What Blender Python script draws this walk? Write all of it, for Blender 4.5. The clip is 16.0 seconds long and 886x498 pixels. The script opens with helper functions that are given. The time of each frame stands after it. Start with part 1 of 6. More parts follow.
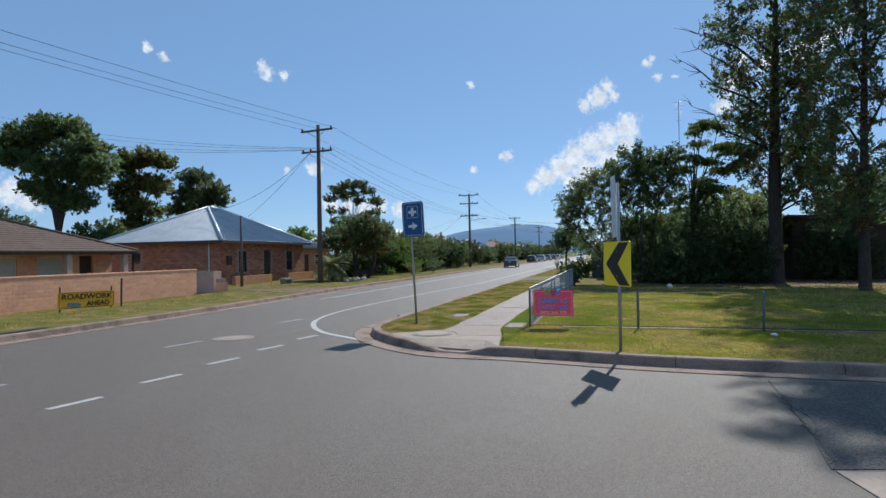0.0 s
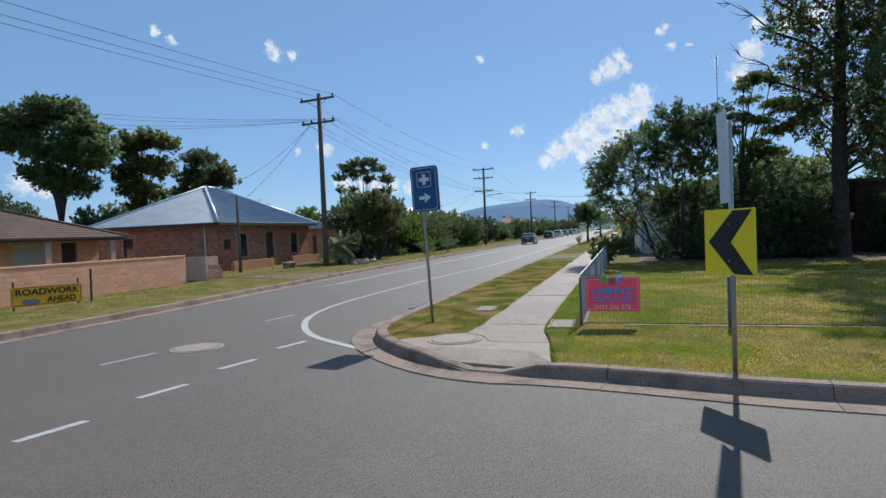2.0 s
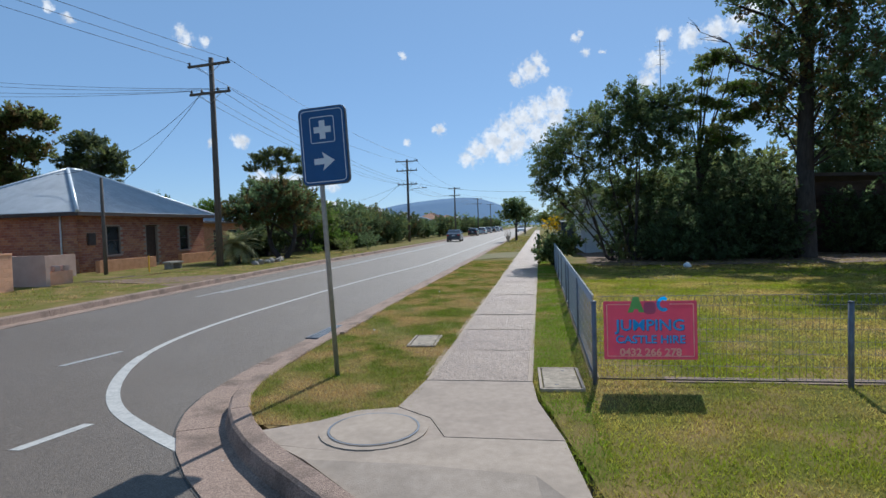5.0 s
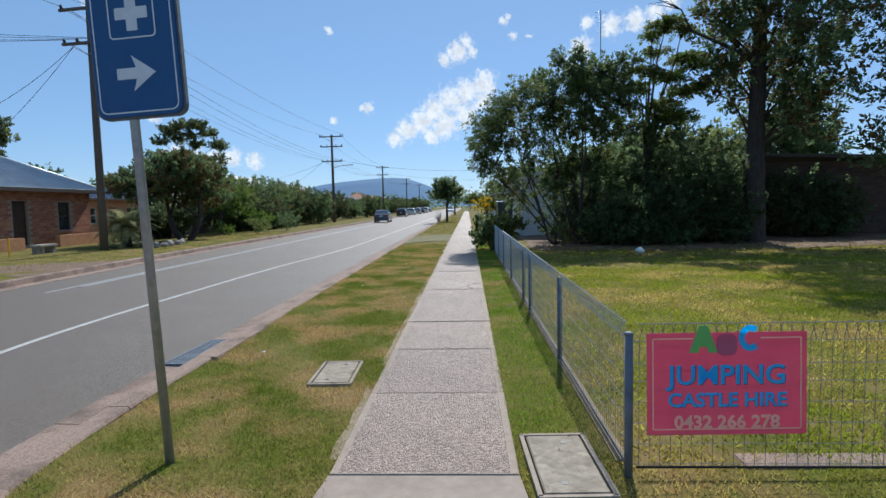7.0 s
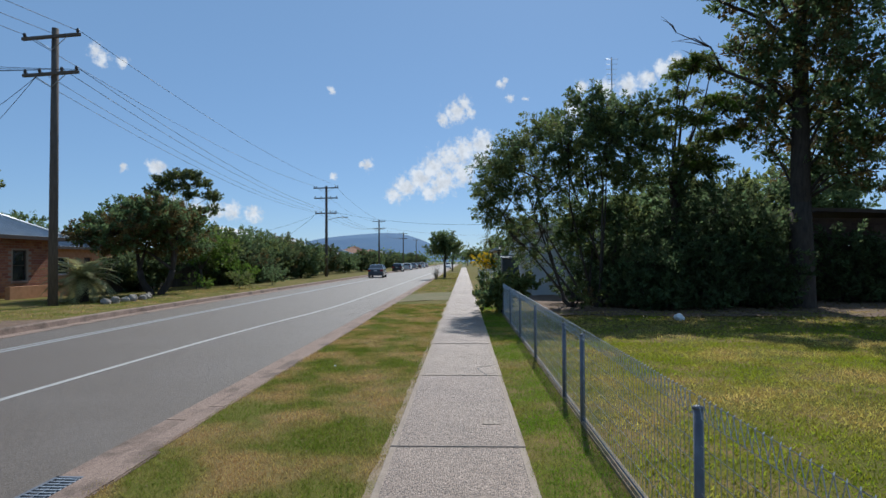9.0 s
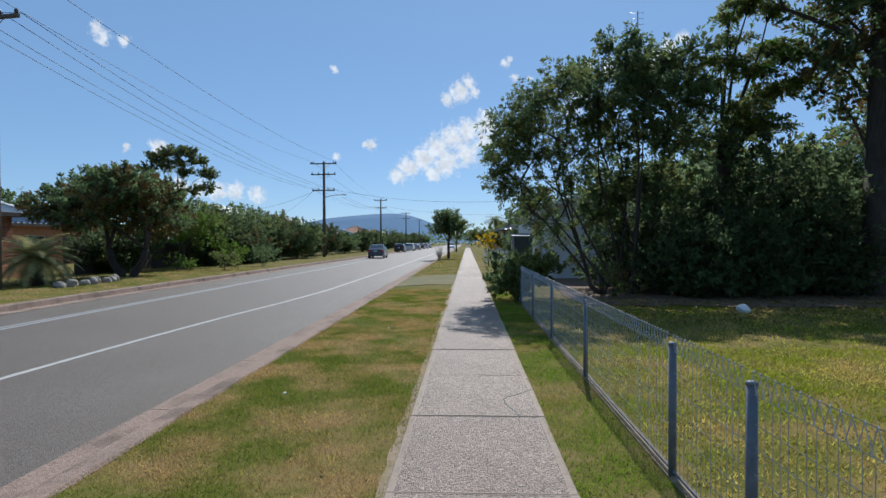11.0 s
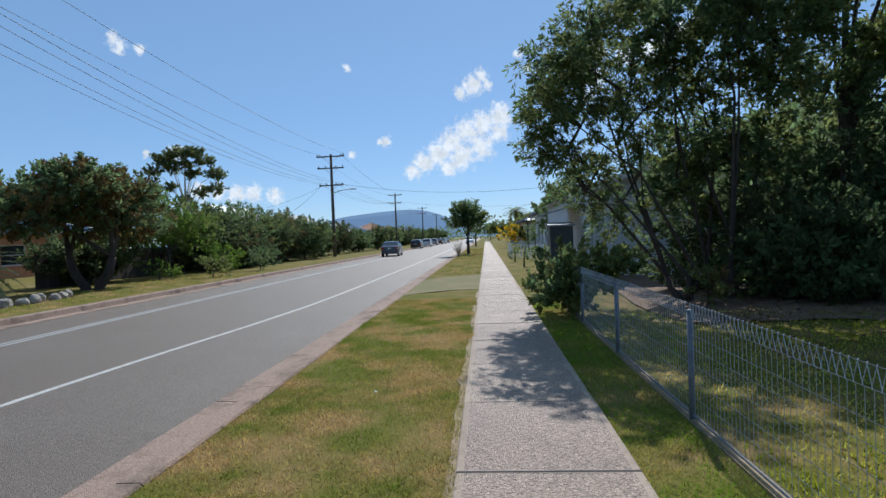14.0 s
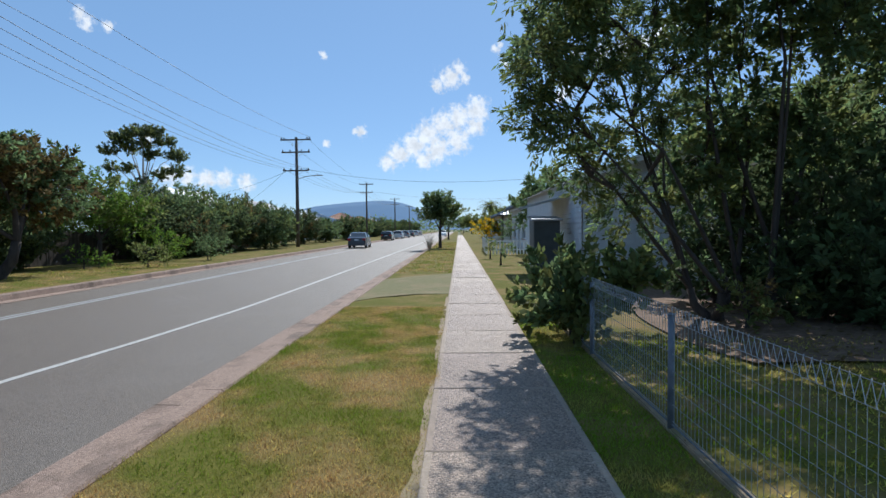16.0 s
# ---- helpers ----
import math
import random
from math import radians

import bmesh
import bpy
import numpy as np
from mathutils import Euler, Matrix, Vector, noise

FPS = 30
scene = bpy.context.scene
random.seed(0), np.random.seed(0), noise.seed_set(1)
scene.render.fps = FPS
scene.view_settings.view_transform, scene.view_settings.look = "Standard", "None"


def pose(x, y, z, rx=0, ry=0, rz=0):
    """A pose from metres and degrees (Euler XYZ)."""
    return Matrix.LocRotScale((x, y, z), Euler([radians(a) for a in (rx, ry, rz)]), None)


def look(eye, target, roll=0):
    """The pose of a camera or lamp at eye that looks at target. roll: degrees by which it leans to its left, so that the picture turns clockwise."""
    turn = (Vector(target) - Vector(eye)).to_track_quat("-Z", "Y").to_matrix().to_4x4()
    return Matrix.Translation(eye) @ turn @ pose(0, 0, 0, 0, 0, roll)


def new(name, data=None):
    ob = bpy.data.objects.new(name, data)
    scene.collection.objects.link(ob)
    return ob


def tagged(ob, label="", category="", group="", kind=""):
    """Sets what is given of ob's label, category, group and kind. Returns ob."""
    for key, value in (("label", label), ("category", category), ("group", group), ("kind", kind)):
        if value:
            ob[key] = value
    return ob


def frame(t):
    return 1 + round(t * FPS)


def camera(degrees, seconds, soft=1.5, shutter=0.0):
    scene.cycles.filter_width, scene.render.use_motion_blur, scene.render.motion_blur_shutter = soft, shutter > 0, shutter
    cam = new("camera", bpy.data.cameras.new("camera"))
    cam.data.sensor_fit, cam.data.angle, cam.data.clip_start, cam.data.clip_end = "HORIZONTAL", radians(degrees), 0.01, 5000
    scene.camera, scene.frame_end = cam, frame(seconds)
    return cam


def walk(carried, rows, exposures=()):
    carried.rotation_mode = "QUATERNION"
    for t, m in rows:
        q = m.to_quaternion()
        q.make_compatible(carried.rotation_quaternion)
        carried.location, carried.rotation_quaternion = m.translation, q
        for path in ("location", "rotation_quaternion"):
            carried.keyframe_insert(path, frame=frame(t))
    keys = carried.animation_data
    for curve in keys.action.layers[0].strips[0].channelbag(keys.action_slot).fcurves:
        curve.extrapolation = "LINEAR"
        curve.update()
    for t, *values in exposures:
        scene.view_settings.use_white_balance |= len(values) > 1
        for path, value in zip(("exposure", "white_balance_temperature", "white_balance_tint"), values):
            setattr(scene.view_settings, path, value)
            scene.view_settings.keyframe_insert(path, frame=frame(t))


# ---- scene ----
cam = camera(75.8, 16.0)

PATH = [
    (0, (3.76, -1.272, 1.805), (3.2, 0.648, 1.824), -1.0),
    (0.5, (3.508, -0.394, 1.804), (2.929, 1.519, 1.727), -1.9),
    (1, (3.2, 0.346, 1.866), (2.646, 2.267, 1.797), -1.8),
    (1.5, (2.955, 1.093, 1.814), (2.338, 2.996, 1.818), -1.0),
    (2, (2.666, 1.86, 1.838), (2.06, 3.765, 1.78), -2.3),
    (2.5, (2.487, 2.69, 1.832), (1.952, 4.616, 1.754), -3.5),
    (3, (2.282, 3.512, 1.815), (1.892, 5.472, 1.748), -3.0),
    (3.5, (2.129, 4.305, 1.795), (1.766, 6.27, 1.703), -3.0),
    (3.7, (2.005, 4.628, 1.746), (1.625, 6.589, 1.644), -2.8),
    (5.8, (1.052, 7.484, 1.748), (0.796, 9.467, 1.692), 0.0),
    (6, (1.005, 7.769, 1.771), (0.791, 9.757, 1.719), 0.1),
    (6.5, (0.963, 8.503, 1.754), (0.83, 10.497, 1.695), -0.3),
    (7, (0.905, 9.269, 1.686), (0.816, 11.261, 1.534), -1.2),
    (7.5, (0.924, 10.047, 1.71), (0.86, 12.041, 1.56), -2.0),
    (8, (0.838, 10.818, 1.716), (0.825, 12.817, 1.647), -1.9),
    (8.5, (0.723, 11.555, 1.683), (0.617, 13.552, 1.698), -1.0),
    (8.7, (0.687, 11.841, 1.648), (0.559, 13.836, 1.692), -0.6),
    (9, (0.667, 12.349, 1.649), (0.593, 14.347, 1.692), -0.3),
    (9.2, (0.662, 12.699, 1.573), (0.588, 14.697, 1.622), -0.4),
    (11.3, (0.471, 15.937, 1.564), (0.378, 17.934, 1.535), -0.0),
    (11.5, (0.442, 16.253, 1.565), (0.317, 18.249, 1.538), -0.6),
    (12, (0.414, 17.112, 1.546), (0.283, 19.107, 1.525), -1.6),
    (12.5, (0.32, 17.821, 1.521), (0.089, 19.807, 1.509), -1.8),
    (13, (0.289, 18.58, 1.541), (0.038, 20.564, 1.526), -2.1),
    (13.5, (0.275, 19.322, 1.553), (0.053, 21.31, 1.531), -2.2),
    (14, (0.256, 19.999, 1.555), (0.105, 21.992, 1.513), -2.2),
    (14.5, (0.248, 20.821, 1.475), (0.174, 22.818, 1.393), -1.5),
    (15, (0.236, 21.565, 1.475), (0.238, 23.562, 1.358), -1.0),
    (15.5, (0.236, 22.157, 1.511), (0.208, 24.154, 1.415), -1.1),
    (16, (0.249, 22.922, 1.555), (0.193, 24.92, 1.485), -0.5),
]
walk(cam, [(t, look(eye, target, roll)) for t, eye, target, roll in PATH],
     exposures=[(0, 0, 5900, 8), (6.6, .02, 5900, 8), (7.4, .2, 5900, 8), (8.3, 0, 5900, 8), (9.1, -.14, 5950, 8), (11.4, 0, 5900, 8), (14, .05, 5900, 8), (16, .13, 5900, 8)])

# ---- world, sun, exposure ----
scene.view_settings.exposure = 0.0
SUN_DIR = Vector((0.17, 1.03, 1.0)).normalized()
SUN_ELEV = math.asin(SUN_DIR.z)
SUN_AZ = math.atan2(SUN_DIR.x, SUN_DIR.y)


def build_world():
    w = bpy.data.worlds.new("sky")
    scene.world = w
    w.use_nodes = True
    nt = w.node_tree
    nt.nodes.clear()
    out = nt.nodes.new("ShaderNodeOutputWorld")
    bg = nt.nodes.new("ShaderNodeBackground")
    sky = nt.nodes.new("ShaderNodeTexSky")
    sky.sky_type = 'NISHITA'
    sky.sun_disc = False
    sky.sun_elevation = SUN_ELEV
    sky.sun_rotation = SUN_AZ
    sky.air_density = 0.8
    sky.dust_density = 0.15
    sky.ozone_density = 4.0
    bg.inputs["Strength"].default_value = 0.1
    # cumulus clouds: soft discs broken up by noise, in the directions where they stand
    tc = nt.nodes.new("ShaderNodeTexCoord")
    n1 = nt.nodes.new("ShaderNodeTexNoise")
    n1.inputs["Scale"].default_value = 110.0
    n1.inputs["Detail"].default_value = 7.0
    n1.inputs["Roughness"].default_value = 0.62
    nt.links.new(tc.outputs["Generated"], n1.inputs["Vector"])
    # billows: the direction is bent by fine noise before the distances are taken
    nd = nt.nodes.new("ShaderNodeTexNoise")
    nd.inputs["Scale"].default_value = 60.0
    nd.inputs["Detail"].default_value = 5.0
    nd.inputs["Roughness"].default_value = 0.6
    nt.links.new(tc.outputs["Generated"], nd.inputs["Vector"])
    cen = nt.nodes.new("ShaderNodeVectorMath")
    cen.operation = 'SUBTRACT'
    cen.inputs[1].default_value = (.5, .5, .5)
    nt.links.new(nd.outputs["Color"], cen.inputs[0])
    sc = nt.nodes.new("ShaderNodeVectorMath")
    sc.operation = 'SCALE'
    sc.inputs["Scale"].default_value = 0.02
    nt.links.new(cen.outputs[0], sc.inputs[0])
    bent = nt.nodes.new("ShaderNodeVectorMath")
    bent.operation = 'ADD'
    nt.links.new(tc.outputs["Generated"], bent.inputs[0])
    nt.links.new(sc.outputs[0], bent.inputs[1])
    total = None
    heap = [(.031, .979, .202, .024), (.002, .982, .19, .024), (-.025, .984, .179, .024), (-.052, .985, .162, .026), (-.077, .987, .143, .024),
            (-.104, .986, .129, .02), (-.121, .986, .116, .015), (-.038, .99, .139, .027), (-.002, .988, .155, .026), (.029, .984, .176, .018), (-.06, .991, .121, .016)]
    puffs = [(-.014, .967, .253, .02), (.002, .963, .269, .013), (-.034, .97, .243, .011), (.012, .967, .255, .009), (.062, .953, .298, .008), (.07, .95, .303, .006),
             (.079, .958, .275, .008), (.105, .957, .272, .005), (-.163, .972, .167, .011), (-.175, .971, .165, .005), (-.223, .964, .146, .006), (-.218, .933, .285, .006)]
    west = [(-.527, .793, .304, .011), (-.522, .8, .296, .011), (-.5, .813, .297, .008), (-.518, .843, .145, .007), (-.479, .865, .148, .013), (-.799, .593, .098, .024),
            (-.788, .609, .087, .018), (-.653, .689, .315, .008), (-.641, .705, .304, .007), (-.455, .886, .088, .017), (-.43, .898, .086, .016), (-.405, .91, .084, .016), (-.38, .921, .084, .015), (-.35, .933, .08, .014)]
    streak = [(.33, .891, .311, .01), (.313, .901, .301, .014), (.293, .912, .289, .016), (.265, .922, .282, .018), (.231, .933, .278, .018), (.195, .938, .287, .011),
              (.187, .95, .249, .02), (.173, .959, .223, .016)]
    clouds = heap + puffs + west + streak
    for x, y, z, r in clouds:
        d = Vector((x, y, z)).normalized()
        dist = nt.nodes.new("ShaderNodeVectorMath")
        dist.operation = 'DISTANCE'
        nt.links.new(bent.outputs[0], dist.inputs[0])
        dist.inputs[1].default_value = d
        mr = nt.nodes.new("ShaderNodeMapRange")
        mr.inputs["From Min"].default_value = 0.0
        mr.inputs["From Max"].default_value = r * 2.0
        mr.inputs["To Min"].default_value = 1.0
        mr.inputs["To Max"].default_value = 0.0
        nt.links.new(dist.outputs["Value"], mr.inputs["Value"])
        if total is None:
            total = mr.outputs["Result"]
        else:
            mx = nt.nodes.new("ShaderNodeMath")
            mx.operation = 'MAXIMUM'
            nt.links.new(total, mx.inputs[0])
            nt.links.new(mr.outputs["Result"], mx.inputs[1])
            total = mx.outputs[0]
    add = nt.nodes.new("ShaderNodeMath")
    add.operation = 'ADD'
    nt.links.new(total, add.inputs[0])
    nt.links.new(n1.outputs["Fac"], add.inputs[1])
    edge = nt.nodes.new("ShaderNodeMapRange")
    edge.interpolation_type = 'SMOOTHSTEP'
    edge.inputs["From Min"].default_value = 0.88
    edge.inputs["From Max"].default_value = 1.36
    nt.links.new(add.outputs[0], edge.inputs["Value"])
    low = nt.nodes.new("ShaderNodeMath")
    low.operation = 'MULTIPLY'
    low.inputs[1].default_value = 0.9
    nt.links.new(edge.outputs["Result"], low.inputs[0])
    # cloud tone: lit tops, greyer hearts
    tone = nt.nodes.new("ShaderNodeMapRange")
    tone.inputs["From Min"].default_value = 0.34
    tone.inputs["From Max"].default_value = 0.6
    tone.inputs["To Min"].default_value = 6.8
    tone.inputs["To Max"].default_value = 9.0
    nt.links.new(nd.outputs["Fac"], tone.inputs["Value"])
    grey = nt.nodes.new("ShaderNodeCombineColor")
    for k in ("Red", "Green", "Blue"):
        nt.links.new(tone.outputs["Result"], grey.inputs[k])
    mix = nt.nodes.new("ShaderNodeMix")
    mix.data_type = 'RGBA'
    nt.links.new(low.outputs[0], mix.inputs["Factor"])
    # pale haze evens out the clear sky
    haze = nt.nodes.new("ShaderNodeMix")
    haze.data_type = 'RGBA'
    haze.inputs["Factor"].default_value = 0.5
    haze.inputs["B"].default_value = (2.75, 4.55, 6.9, 1)
    nt.links.new(sky.outputs[0], haze.inputs["A"])
    nt.links.new(haze.outputs["Result"], mix.inputs["A"])
    nt.links.new(grey.outputs[0], mix.inputs["B"])
    nt.links.new(mix.outputs["Result"], bg.inputs["Color"])
    nt.links.new(bg.outputs[0], out.inputs[0])


build_world()
sun_data = bpy.data.lights.new("sun", 'SUN')
sun_data.energy = 4.8
sun_data.angle = radians(0.5)
sun_data.color = (1.0, 0.94, 0.85)
sun = new("sun", sun_data)
sun.matrix_world = look(SUN_DIR * 60, (0, 0, 0))

# ---- materials ----


def material(name, c1, c2, scale=8.0, rough=0.85, bump=0.0, bump_scale=None, metal=0.0, c3=None, scale3=0.6, amount3=0.5,
             island=0.0, objrand=0.0, translucent=0.0, spec=0.4, detail=5.0, stretch=None, cells=None, lo3=0.48):
    """Two colours mixed by fine noise, a third by coarse noise, with relief."""
    m = bpy.data.materials.new(name)
    m.use_nodes = True
    nt = m.node_tree
    b = nt.nodes["Principled BSDF"]
    b.inputs["Roughness"].default_value = rough
    b.inputs["Metallic"].default_value = metal
    b.inputs["Specular IOR Level"].default_value = spec
    tc = nt.nodes.new("ShaderNodeTexCoord")
    src = tc.outputs["Object"]
    if stretch:
        mp = nt.nodes.new("ShaderNodeMapping")
        mp.inputs["Scale"].default_value = stretch
        nt.links.new(src, mp.inputs["Vector"])
        src = mp.outputs["Vector"]

    def noise_fac(sc, lo, hi, det=detail):
        n = nt.nodes.new("ShaderNodeTexNoise")
        n.inputs["Scale"].default_value = sc
        n.inputs["Detail"].default_value = det
        n.inputs["Roughness"].default_value = 0.6
        nt.links.new(src, n.inputs["Vector"])
        r = nt.nodes.new("ShaderNodeMapRange")
        r.inputs["From Min"].default_value = lo
        r.inputs["From Max"].default_value = hi
        nt.links.new(n.outputs["Fac"], r.inputs["Value"])
        return r.outputs["Result"], n.outputs["Fac"]

    def mixed(f, a, bcol):
        x = nt.nodes.new("ShaderNodeMix")
        x.data_type = 'RGBA'
        if hasattr(f, "node"):
            nt.links.new(f, x.inputs["Factor"])
        else:
            x.inputs["Factor"].default_value = f
        for key, v in (("A", a), ("B", bcol)):
            if hasattr(v, "node"):
                nt.links.new(v, x.inputs[key])
            else:
                x.inputs[key].default_value = (*v, 1)
        return x.outputs["Result"]

    if translucent:
        b.inputs["Specular IOR Level"].default_value = .08
    f1, raw = noise_fac(scale, 0.32, 0.68)
    col = mixed(f1, c1, c2)
    if c3 is not None:
        f3, _ = noise_fac(scale3, lo3, lo3 + 0.20, 4.0)
        am = nt.nodes.new("ShaderNodeMath")
        am.operation = 'MULTIPLY'
        am.inputs[1].default_value = amount3
        nt.links.new(f3, am.inputs[0])
        col = mixed(am.outputs[0], col, c3)
    vor = None
    if cells:
        vor = nt.nodes.new("ShaderNodeTexVoronoi")
        vor.inputs["Scale"].default_value = cells[0]
        nt.links.new(src, vor.inputs["Vector"])
        sp = nt.nodes.new("ShaderNodeSeparateColor")
        nt.links.new(vor.outputs["Color"], sp.inputs[0])
        r = nt.nodes.new("ShaderNodeMapRange")
        r.inputs["To Min"].default_value = 1.0 - cells[1]
        r.inputs["To Max"].default_value = 1.0 + cells[1]
        nt.links.new(sp.outputs[0], r.inputs["Value"])
        hv = nt.nodes.new("ShaderNodeHueSaturation")
        nt.links.new(r.outputs["Result"], hv.inputs["Value"])
        nt.links.new(col, hv.inputs["Color"])
        col = hv.outputs["Color"]
    for kind, amt in (("island", island), ("objrand", objrand)):
        if amt:
            if kind == "island":
                g = nt.nodes.new("ShaderNodeNewGeometry")
                o = g.outputs["Random Per Island"]
            else:
                g = nt.nodes.new("ShaderNodeObjectInfo")
                o = g.outputs["Random"]
            hsv = nt.nodes.new("ShaderNodeHueSaturation")
            r = nt.nodes.new("ShaderNodeMapRange")
            r.inputs["To Min"].default_value = 1.0 - amt
            r.inputs["To Max"].default_value = 1.0 + amt
            nt.links.new(o, r.inputs["Value"])
            nt.links.new(r.outputs["Result"], hsv.inputs["Value"])
            r2 = nt.nodes.new("ShaderNodeMapRange")
            r2.inputs["To Min"].default_value = 0.5 - amt * 0.05
            r2.inputs["To Max"].default_value = 0.5 + amt * 0.05
            nt.links.new(o, r2.inputs["Value"])
            nt.links.new(r2.outputs["Result"], hsv.inputs["Hue"])
            nt.links.new(col, hsv.inputs["Color"])
            col = hsv.outputs["Color"]
    nt.links.new(col, b.inputs["Base Color"])
    if bump:
        n = nt.nodes.new("ShaderNodeTexNoise")
        n.inputs["Scale"].default_value = bump_scale or scale * 3
        n.inputs["Detail"].default_value = 4.0
        nt.links.new(src, n.inputs["Vector"])
        bp = nt.nodes.new("ShaderNodeBump")
        bp.inputs["Strength"].default_value = min(1.0, bump)
        bp.inputs["Distance"].default_value = 0.01
        if vor is not None:
            inv = nt.nodes.new("ShaderNodeMath")
            inv.operation = 'SUBTRACT'
            nt.links.new(n.outputs["Fac"], inv.inputs[0])
            nt.links.new(vor.outputs["Distance"], inv.inputs[1])
            nt.links.new(inv.outputs[0], bp.inputs["Height"])
        else:
            nt.links.new(n.outputs["Fac"], bp.inputs["Height"])
        nt.links.new(bp.outputs["Normal"], b.inputs["Normal"])
    if translucent:
        tr = nt.nodes.new("ShaderNodeBsdfTranslucent")
        up = nt.nodes.new("ShaderNodeHueSaturation")
        up.inputs["Value"].default_value = 1.75
        nt.links.new(col, up.inputs["Color"])
        nt.links.new(up.outputs["Color"], tr.inputs["Color"])
        mx = nt.nodes.new("ShaderNodeMixShader")
        mx.inputs[0].default_value = translucent
        nt.links.new(b.outputs[0], mx.inputs[1])
        nt.links.new(tr.outputs[0], mx.inputs[2])
        nt.links.new(mx.outputs[0], nt.nodes["Material Output"].inputs[0])
    return m


M_ASPHALT = material("asphalt", (.092, .071, .053), (.168, .133, .102), 90, .58, .6, 140, c3=(.15, .123, .099), scale3=.45, amount3=.6, spec=.38, cells=(120, .42))
M_PATCH = material("worn_asphalt_patch", (.07, .06, .05), (.13, .112, .095), 60, .7, .9, 60, cells=(60, .6))
M_PAINT = material("road_paint", (.52, .50, .46), (.38, .365, .335), 30, .6, .3, 90, c3=(.25, .25, .24), scale3=6, amount3=.5)
M_FADED = material("faded_road_paint", (.40, .40, .385), (.26, .26, .25), 30, .6, .3, 90)
M_KERB = material("kerb_concrete", (.26, .18, .137), (.35, .25, .195), 40, .9, .6, 120, c3=(.10, .072, .055), scale3=1.6, amount3=.75, cells=(120, .3))
M_SLAB = material("exposed_aggregate_concrete", (.165, .114, .085), (.40, .292, .222), 62, .6, 1.0, 75, c3=(.20, .145, .11), scale3=1.6, amount3=.5, objrand=.10, spec=.55, cells=(85, .55))
M_SMOOTH = material("smooth_concrete", (.30, .238, .185), (.37, .297, .235), 12, .85, .3, 90, c3=(.22, .175, .135), scale3=2.0, amount3=.5, objrand=.06)
M_SOIL = material("soil_and_grass", (.075, .085, .012), (.165, .15, .034), 45, .95, 1.0, 70, c3=(.25, .165, .075), scale3=1.1, amount3=.8, lo3=.44, spec=.08)
M_LITTER = material("leaf_litter", (.10, .06, .035), (.20, .13, .085), 14, .95, .9, 50, c3=(.30, .19, .14), scale3=3, amount3=.5)
M_GROUND = material("far_ground", (.08, .10, .03), (.16, .15, .07), .2, .95, c3=(.2, .16, .09), scale3=.02, amount3=.6)
M_GRASS = material("grass_blades", (.12, .165, .014), (.20, .215, .03), 2.2, .7, island=.45, translucent=.32, c3=(.44, .29, .12), scale3=1.1, amount3=.95, lo3=.41)
M_LAWN = material("lawn_blades", (.165, .205, .012), (.27, .285, .026), .5, .7, island=.4, translucent=.4, c3=(.50, .345, .125), scale3=.45, amount3=.85, lo3=.43)
M_STRIP = material("watered_grass_blades", (.115, .20, .011), (.18, .245, .02), 2.0, .7, island=.4, translucent=.38, c3=(.38, .26, .09), scale3=.9, amount3=.9, lo3=.45)
M_HEDGE = material("leaf_hedge", (.055, .078, .036), (.088, .112, .05), 1.0, .65, island=.4, translucent=.42)
M_GALV = material("galvanised_steel", (.33, .35, .37), (.45, .47, .49), 18, .45, .1, 60, metal=.7)
M_POSTPAINT = material("weathered_fence_post", (.10, .115, .14), (.17, .19, .22), 10, .6, .2, 60, metal=.2)
M_WIRE = material("fence_wire", (.29, .315, .34), (.42, .45, .48), 40, .5, metal=.5)
# darker copy of the wire: the front fence's backlit look is in the colour
M_WIRE_BACKLIT = material("backlit_fence_wire", (.12, .125, .13), (.20, .205, .21), 40, .75, metal=.2)
M_TIMBER = material("grey_pole_timber", (.085, .07, .058), (.15, .125, .105), 5, .9, .7, 30, stretch=(6, 6, .5))
M_INSUL = material("dark_insulator", (.05, .04, .035), (.07, .06, .05), 10, .3)
M_CABLE = material("cable_black", (.025, .025, .025), (.04, .04, .04), 10, .6)
M_YELLOW = material("sign_yellow", (.92, .70, .01), (.96, .75, .015), 5, .5, c3=(.84, .64, .02), scale3=3, amount3=.4)
M_BLACK = material("sign_black", (.012, .012, .013), (.02, .02, .02), 8, .5)
M_BLUE = material("sign_blue", (.012, .075, .21), (.016, .09, .245), 4, .5, c3=(.03, .10, .22), scale3=6, amount3=.4)
M_WHITE = material("sign_white", (.72, .74, .76), (.62, .64, .66), 9, .5)
M_ALU = material("sign_back_aluminium", (.58, .60, .61), (.66, .68, .69), 7, .5, metal=.2, c3=(.45, .45, .45), scale3=5, amount3=.5)
M_RED = material("banner_pink", (.50, .13, .20), (.54, .16, .225), 5, .6, c3=(.46, .15, .215), scale3=3, amount3=.4, translucent=.4)
M_BANNER_BLUE = material("banner_blue", (.09, .54, .82), (.11, .58, .85), 5, .6, translucent=.4)
M_BANNER_DARK = material("banner_dark_blue", (.04, .05, .17), (.05, .06, .2), 5, .6)
M_BANNER_PALE = material("banner_pale", (.74, .62, .50), (.76, .65, .52), 5, .6, translucent=.4)
M_GREEN = material("banner_green", (.16, .42, .10), (.18, .46, .12), 5, .6)
M_ORANGE = material("roadwork_orange", (.72, .36, .02), (.78, .42, .03), 5, .6)
# brown garage brick, darkened further to put the trees' shade into its colour
M_SHADED_BRICK = material("shade_darkened_brown_brick", (.07, .045, .037), (.105, .068, .054), 3, .9, .4, 60, objrand=.25, island=.22)
